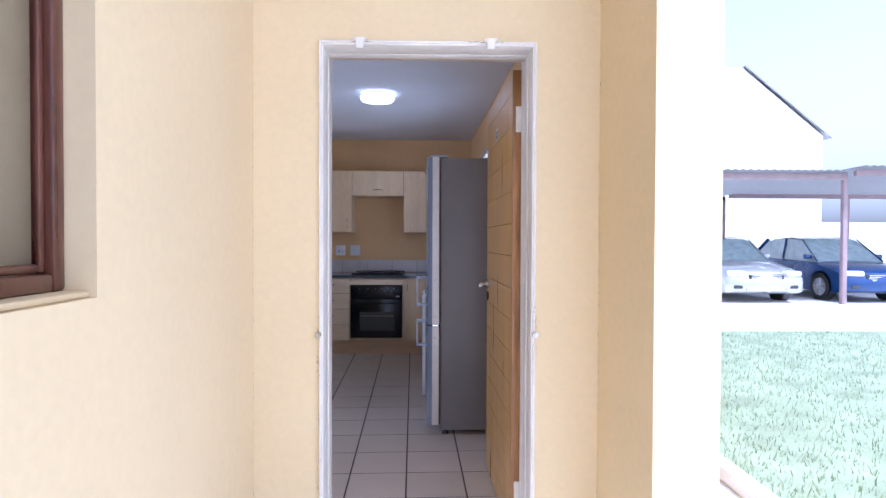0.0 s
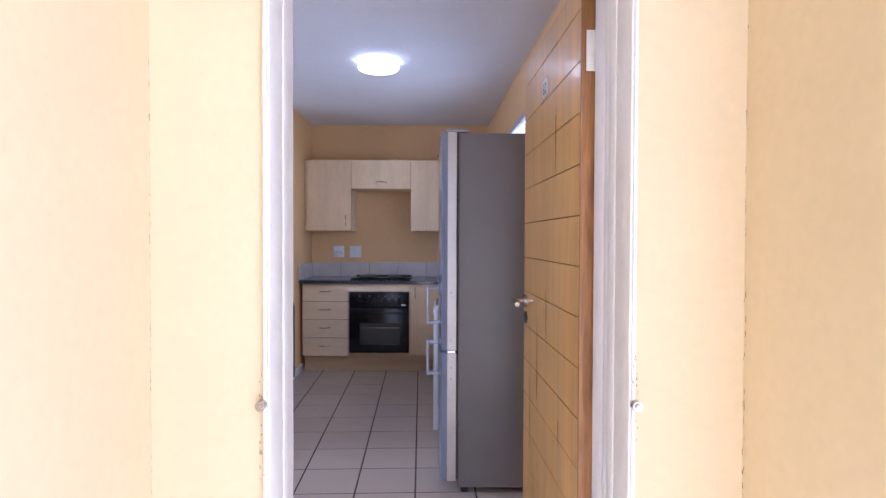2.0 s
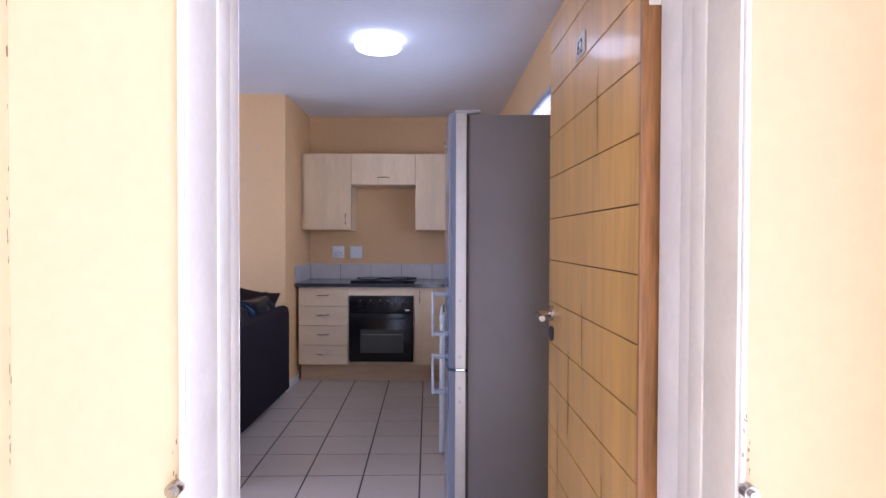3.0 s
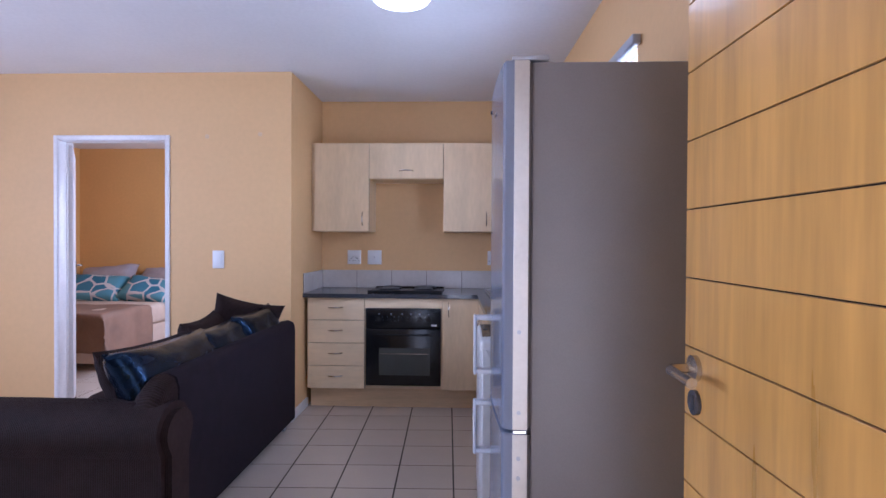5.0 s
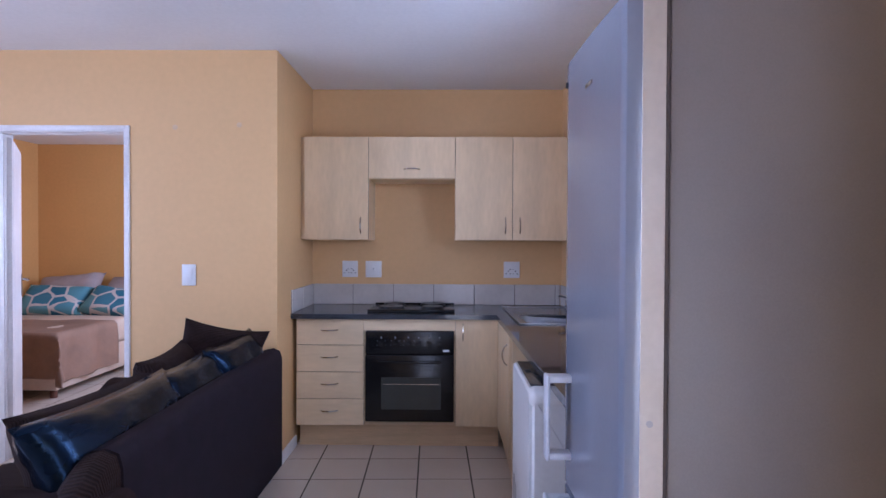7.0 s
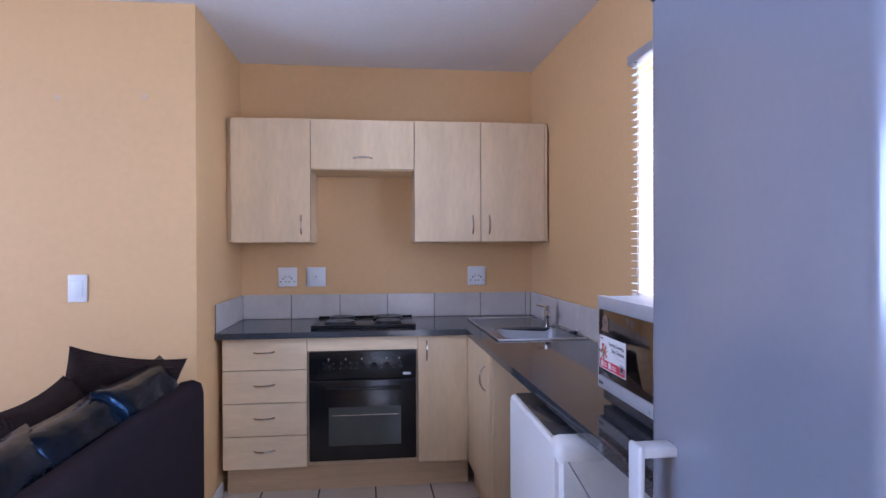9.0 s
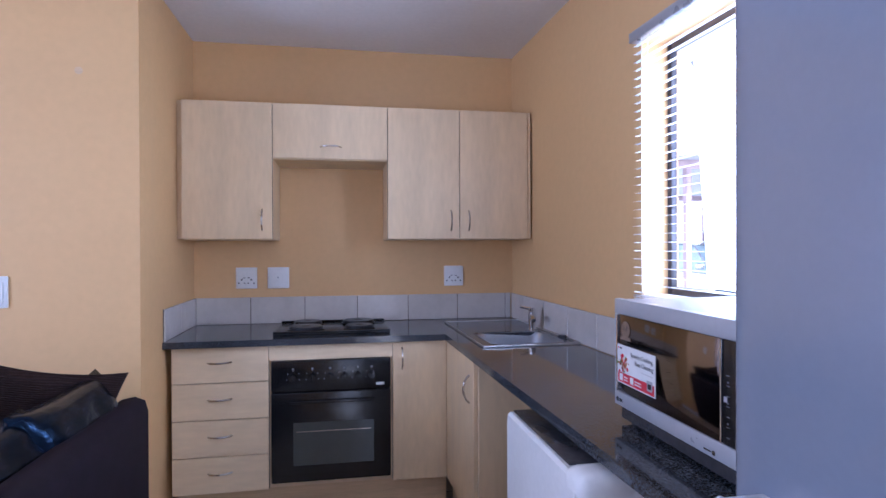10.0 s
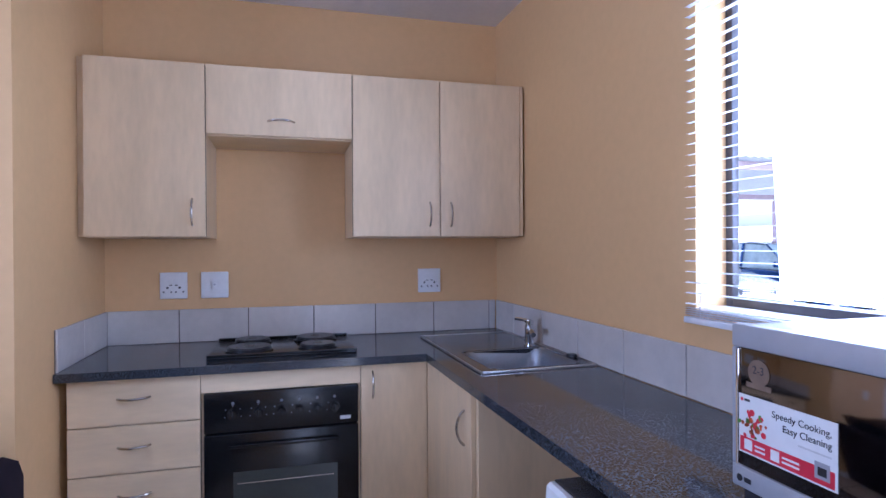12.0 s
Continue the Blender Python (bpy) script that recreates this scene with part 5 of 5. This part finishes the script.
def car(name, at, rz, paint, label, hatch):
    """A parked car that points along its own -y."""
    ob = thing(name, at, rz, label, "car", local=True)
    L2, W = (1.99, 0.86) if hatch else (2.25, 0.88)
    # hull: outline in the side view, lofted over the width
    hull = bmesh.new()
    side = [(-L2, 0.28), (-L2 - 0.02, 0.45), (-L2 + 0.02, 0.62), (-L2 + 0.18, 0.74), (-L2 + 0.95, 0.90), (-0.5, 0.93), (0.6, 0.95),
            (L2 - 0.5, 0.98), (L2 - 0.04, 0.94), (L2, 0.72), (L2, 0.40), (L2 - 0.05, 0.26), (1.0, 0.20), (-1.0, 0.20), (-L2 + 0.1, 0.22)]
    rings = []
    for f, pinch in ((-1, 0.12), (-0.93, 0.05), (-0.6, 0.0), (0, -0.05), (0.6, 0.0), (0.93, 0.05), (1, 0.12)):
        ring = []
        for y, z in side:
            yy = y * (1 - pinch * 0.35 * (abs(y) / L2) ** 2)
            zz = z if z < 0.5 else z - pinch * 0.5
            ring.append(hull.verts.new((f * W, yy, zz)))
        rings.append(ring)
    for a, b in zip(rings, rings[1:]):
        for k in range(len(side)):
            hull.faces.new((a[k], a[(k + 1) % len(side)], b[(k + 1) % len(side)], b[k]))
    hull.faces.new(rings[0])
    hull.faces.new(rings[-1][::-1])
    bmesh.ops.recalc_face_normals(hull, faces=hull.faces)
    part("body", hull, paint, ob, angle=45)
    rear = L2 - 0.25 if hatch else L2 - 0.75
    lower = [(-0.98, 0.90), (rear, 0.95)]
    upper_pts = [(-0.25, 1.43), (0.35, 1.48), (rear - 0.55, 1.42)]
    cabin = bmesh.new()
    rg = []
    for f, wz in ((-1, 0), (-0.86, 1), (0.86, 1), (1, 0)):
        pts = [(lower[0][0], 0.88), (upper_pts[0][0], upper_pts[0][1]), (upper_pts[1][0], upper_pts[1][1]), (upper_pts[2][0], upper_pts[2][1]), (lower[1][0], 0.94)]
        row = []
        for y, z in pts:
            k = (z - 0.9) / 0.58
            row.append(cabin.verts.new((f * (W - 0.05 - 0.13 * max(0, k)), y, z - (0.03 if wz == 0 and k > 0.5 else 0))))
        rg.append(row)
    for a, b in zip(rg, rg[1:]):
        for k in range(4):
            cabin.faces.new((a[k], a[k + 1], b[k + 1], b[k]))
    cabin.faces.new(rg[0])
    cabin.faces.new(rg[-1][::-1])
    bmesh.ops.recalc_face_normals(cabin, faces=cabin.faces)
    part("glasshouse", cabin, M_CARGLASS, ob, "car windows coloured pale for the daylight behind them", angle=30)
    roof = bmesh.new()
    rr = [[roof.verts.new((f * (W - 0.16), y, z + 0.012)) for y, z in ((-0.27, 1.425), (0.35, 1.485), (rear - 0.53, 1.425))] for f in (-1, 0, 1)]
    for a, b in zip(rr, rr[1:]):
        for k in range(2):
            roof.faces.new((a[k], b[k], b[k + 1], a[k + 1]))
    bmesh.ops.solidify(roof, geom=roof.faces[:], thickness=0.04)
    part("roof", roof, paint, ob)
    for s in (-1, 1):
        for p, q, r in (((s * (W - 0.055), -0.98, 0.90), (s * (W - 0.165), -0.25, 1.43), 0.018), ((s * (W - 0.05), 0.35, 0.93), (s * (W - 0.16), 0.38, 1.45), 0.03),
                        ((s * (W - 0.055), rear, 0.95), (s * (W - 0.165), rear - 0.55, 1.43), 0.05)):
            part("pillar", rod(p, q, r, 8), paint, ob)
        mir = box(s * (W + 0.02) - 0.08, s * (W + 0.02) + 0.08, -0.78, -0.66, 0.95, 1.07, 0.03)
        part("wing_mirror", mir, paint, ob)
        lampbm = box(s * 0.62 - 0.20, s * 0.62 + 0.20, -L2 - 0.0, -L2 + 0.30, 0.60, 0.72, 0.04)
        bmesh.ops.rotate(lampbm, verts=lampbm.verts, cent=(s * 0.62, -L2 + 0.1, 0.66), matrix=Matrix.Rotation(radians(s * 16), 3, "Z"))
        part("headlight", lampbm, M_PLASTIC, ob, "clear headlight")
        part("fog_lamp_recess", box(s * 0.62 - 0.10, s * 0.62 + 0.10, -L2 - 0.015, -L2 + 0.1, 0.33, 0.41, 0.02), M_DARKPLASTIC, ob)
        for y in (-L2 + 0.82, L2 - 0.80):
            x = s * (W - 0.08)
            tyre = rod((x - 0.10, y, 0.315), (x + 0.10, y, 0.315), 0.315, 32)
            wh = part("wheel", tyre, M_TYRE, ob)
            arch = rod((x - 0.08, y, 0.33), (x + s * 0.075, y, 0.33), 0.365, 32)
            part("wheel_arch", arch, M_DARKPLASTIC, ob)
            part("rim", rod((x + s * 0.095, y, 0.315), (x + s * 0.105, y, 0.315), 0.21, 28), M_STEEL, wh)
            for k in range(7):
                an = k * 2 * math.pi / 7
                part("spoke", rod((x + s * 0.107, y + 0.05 * math.cos(an), 0.315 + 0.05 * math.sin(an)), (x + s * 0.107, y + 0.2 * math.cos(an), 0.315 + 0.2 * math.sin(an)), 0.022, 6), M_GREYPLASTIC, wh)
    for k in range(3):
        part("grille_bar", box(-0.34, 0.34, -L2 - 0.022, -L2 + 0.05, 0.545 + k * 0.035, 0.562 + k * 0.035, 0.005), M_CHROME, ob)
    part("grille", box(-0.40, 0.40, -L2 - 0.015, -L2 + 0.08, 0.53, 0.65, 0.02), M_DARKPLASTIC, ob)
    part("lower_intake", box(-0.48, 0.48, -L2 - 0.012, -L2 + 0.08, 0.29, 0.37, 0.02), M_DARKPLASTIC, ob)
    part("number_plate", box(-0.26, 0.26, -L2 - 0.028, -L2 - 0.013, 0.42, 0.53, 0.004), M_PLASTIC, ob, "blank pale number plate")
    if hatch:
        part("aerial", rod((0, rear - 0.6, 1.43), (0, rear - 0.35, 1.62), 0.006, 6), M_DARKPLASTIC, ob)
    return ob


car("parked_car", (7.62, 14.55, -0.075), 0, M_SILVERCAR, "silver sedan parked under the carport", False)
car("parked_car", (10.30, 14.35, -0.075), 0, M_BLUECAR, "deep blue hatchback parked under the carport", True)

# pale house with a gable beyond the parking
gh = thing("house", (14, 27, -0.075), label="pale rendered house with a low gable beyond the parking", category="house")
gw = extrude([(0.0, -0.075), (18.4, -0.075), (18.4, 6.2), (14.6, 9.3), (0.0, 9.3)], "y", 26.0, 34.0)
part("wall", gw, M_CEIL, gh)
for a, b in (((14.7, 9.35), (18.8, 6.05)),):
    part("barge_board", tube([(a[0], 25.94, a[1]), (b[0], 25.94, b[1])], 0.012, 6), M_SHEETMETAL, gh)
    part("roof", extrude([(a[0], a[1] + 0.02), (b[0], b[1] + 0.02), (b[0], b[1] + 0.05), (a[0], a[1] + 0.05)], "y", 25.92, 34.5), M_SHEETMETAL, gh)

# added pale wall stands in for the overexposed white beyond the parking
solid("boundary_wall", box(0, 60, 23.6, 23.8, -0.075, 2.1, 0.01), M_CEIL, "added pale backdrop for the blown-out white behind the parking", "wall", "structure")

# grass blades on the lawn
random.seed(8)
verts, faces = [], []
for i in range(16000):
    x, y = 2.02 + 4.5 * random.random() ** 1.4, 1.3 + 6.8 * random.random()
    a, h, w = random.uniform(0, 6.28), random.uniform(0.02, 0.055), random.uniform(0.003, 0.006)
    lx, ly = random.uniform(-0.02, 0.02), random.uniform(-0.02, 0.02)
    k = len(verts)
    verts += [(x - w * math.cos(a), y - w * math.sin(a), -0.014), (x + w * math.cos(a), y + w * math.sin(a), -0.014), (x + lx, y + ly, -0.014 + h)]
    faces.append((k, k + 1, k + 2))
gm = bpy.data.meshes.new("grass")
gm.from_pydata(verts, [], faces)
gm.materials.append(M_BLADE)
tagged(new("grass", gm), "short green grass blades on the lawn", "grass", kind="stuff")

# grime in the porch corners and chipped paint on the front door frame
random.seed(21)


def flecks(name, spots, label, material):
    """Thin irregular patches, a millimetre proud; spots are (centre, in-plane axis, half width, half height)."""
    bm = bmesh.new()
    for c, ax, w, h in spots:
        c, ax = Vector(c), Vector(ax)
        n = 9
        ring = []
        for k in range(n):
            an = 2 * math.pi * k / n
            r = random.uniform(0.45, 1.0)
            ring.append(bm.verts.new(c + ax * (w * r * math.cos(an)) + Vector((0, 0, h * r * math.sin(an)))))
        bm.faces.new(ring)
    tagged(part(name, bm, material), label, "wall mark", kind="stuff")


spots = []
for i in range(60):
    z = random.choice((random.uniform(0.0, 1.2), random.uniform(0.9, 2.3)))
    spots.append(((0.8433, YD - random.uniform(0.002, 0.010), z), (0, 1, 0), random.uniform(0.0008, 0.0022), random.uniform(0.003, 0.014)))
for i in range(40):
    z = random.uniform(0.0, 1.7)
    spots.append(((-0.4368, YD - random.uniform(0.002, 0.007), z), (0, 1, 0), random.uniform(0.0006, 0.0016), random.uniform(0.003, 0.012)))
flecks("corner_grime", spots, "dark grime along the plastered porch corners", M_DIRT)
spots = []
for i in range(46):
    z = random.uniform(0.05, 1.05) ** 1.1
    spots.append(((-0.1975 + random.uniform(-0.004, 0.007), YD - 0.0131, z), (1, 0, 0), random.uniform(0.0006, 0.0018), random.uniform(0.002, 0.006)))
for i in range(14):
    spots.append(((0.606 + random.uniform(-0.006, 0.005), YD - 0.0131, random.uniform(0.85, 1.1)), (1, 0, 0), random.uniform(0.0006, 0.0016), random.uniform(0.002, 0.006)))
for i in range(20):
    spots.append(((random.choice((-0.045, 0.40)) + random.gauss(0, 0.035), YD - 0.0131, 2.043 + random.uniform(-0.004, 0.004)), (1, 0, 0), random.uniform(0.004, 0.012), random.uniform(0.0006, 0.0018)))
flecks("paint_chips", spots, "rusty chips in the white door frame paint", M_DIRT)

# ---- floor tiles ----
P, TX, TY = 0.3145, -0.334, 6.292
tile_mesh = bpy.data.meshes.new("tile")
tb = box(-P / 2 + 0.0045, P / 2 - 0.0045, -P / 2 + 0.0042, P / 2 - 0.0042, -0.008, 0.0)
tb.to_mesh(tile_mesh)
tb.free()
tile_mesh.materials.append(M_TILE)
GT = radians(1.75)                     # the tiles run with the window wall
GC, GS = math.cos(GT), math.sin(GT)
rest = bmesh.new()
made = 0
for i in range(-16, 5):
    for j in range(-28, 12):
        gx, gy = (i + 0.5) * P, TY - 6.54 + (j + 0.5) * P
        cx, cy = TX + gx * GC - gy * GS, 6.54 + gx * GS + gy * GC
        near = -3.3 < cx < 0.75 and YI - 0.05 < cy < YB - 0.2 and (cy < YW or cx > XL)
        if near and made < 300:
            t = new("tile", tile_mesh)
            t.parent = floor
            t.location = Vector((cx, cy, 0.0)) - floor.location
            t.rotation_euler = (random.gauss(0, 0.0012), random.gauss(0, 0.0012), GT)
            made += 1
        elif -5.1 < cx - P / 2 and (cx + P / 2 < 0.95 and cy > YI or cx + P / 2 < -0.6) and cy < 9.4 and cy > -1.9:
            one = box(-P / 2 + 0.0045, P / 2 - 0.0045, -P / 2 + 0.0042, P / 2 - 0.0042, -0.008, 0.0)
            bmesh.ops.transform(one, matrix=pose(cx, cy, 0, 0, 0, 1.75), verts=one.verts)
            join(rest, one)
tagged(part("far_tiles", rest, M_TILE, floor, "beige ceramic floor tiles"), kind="stuff")
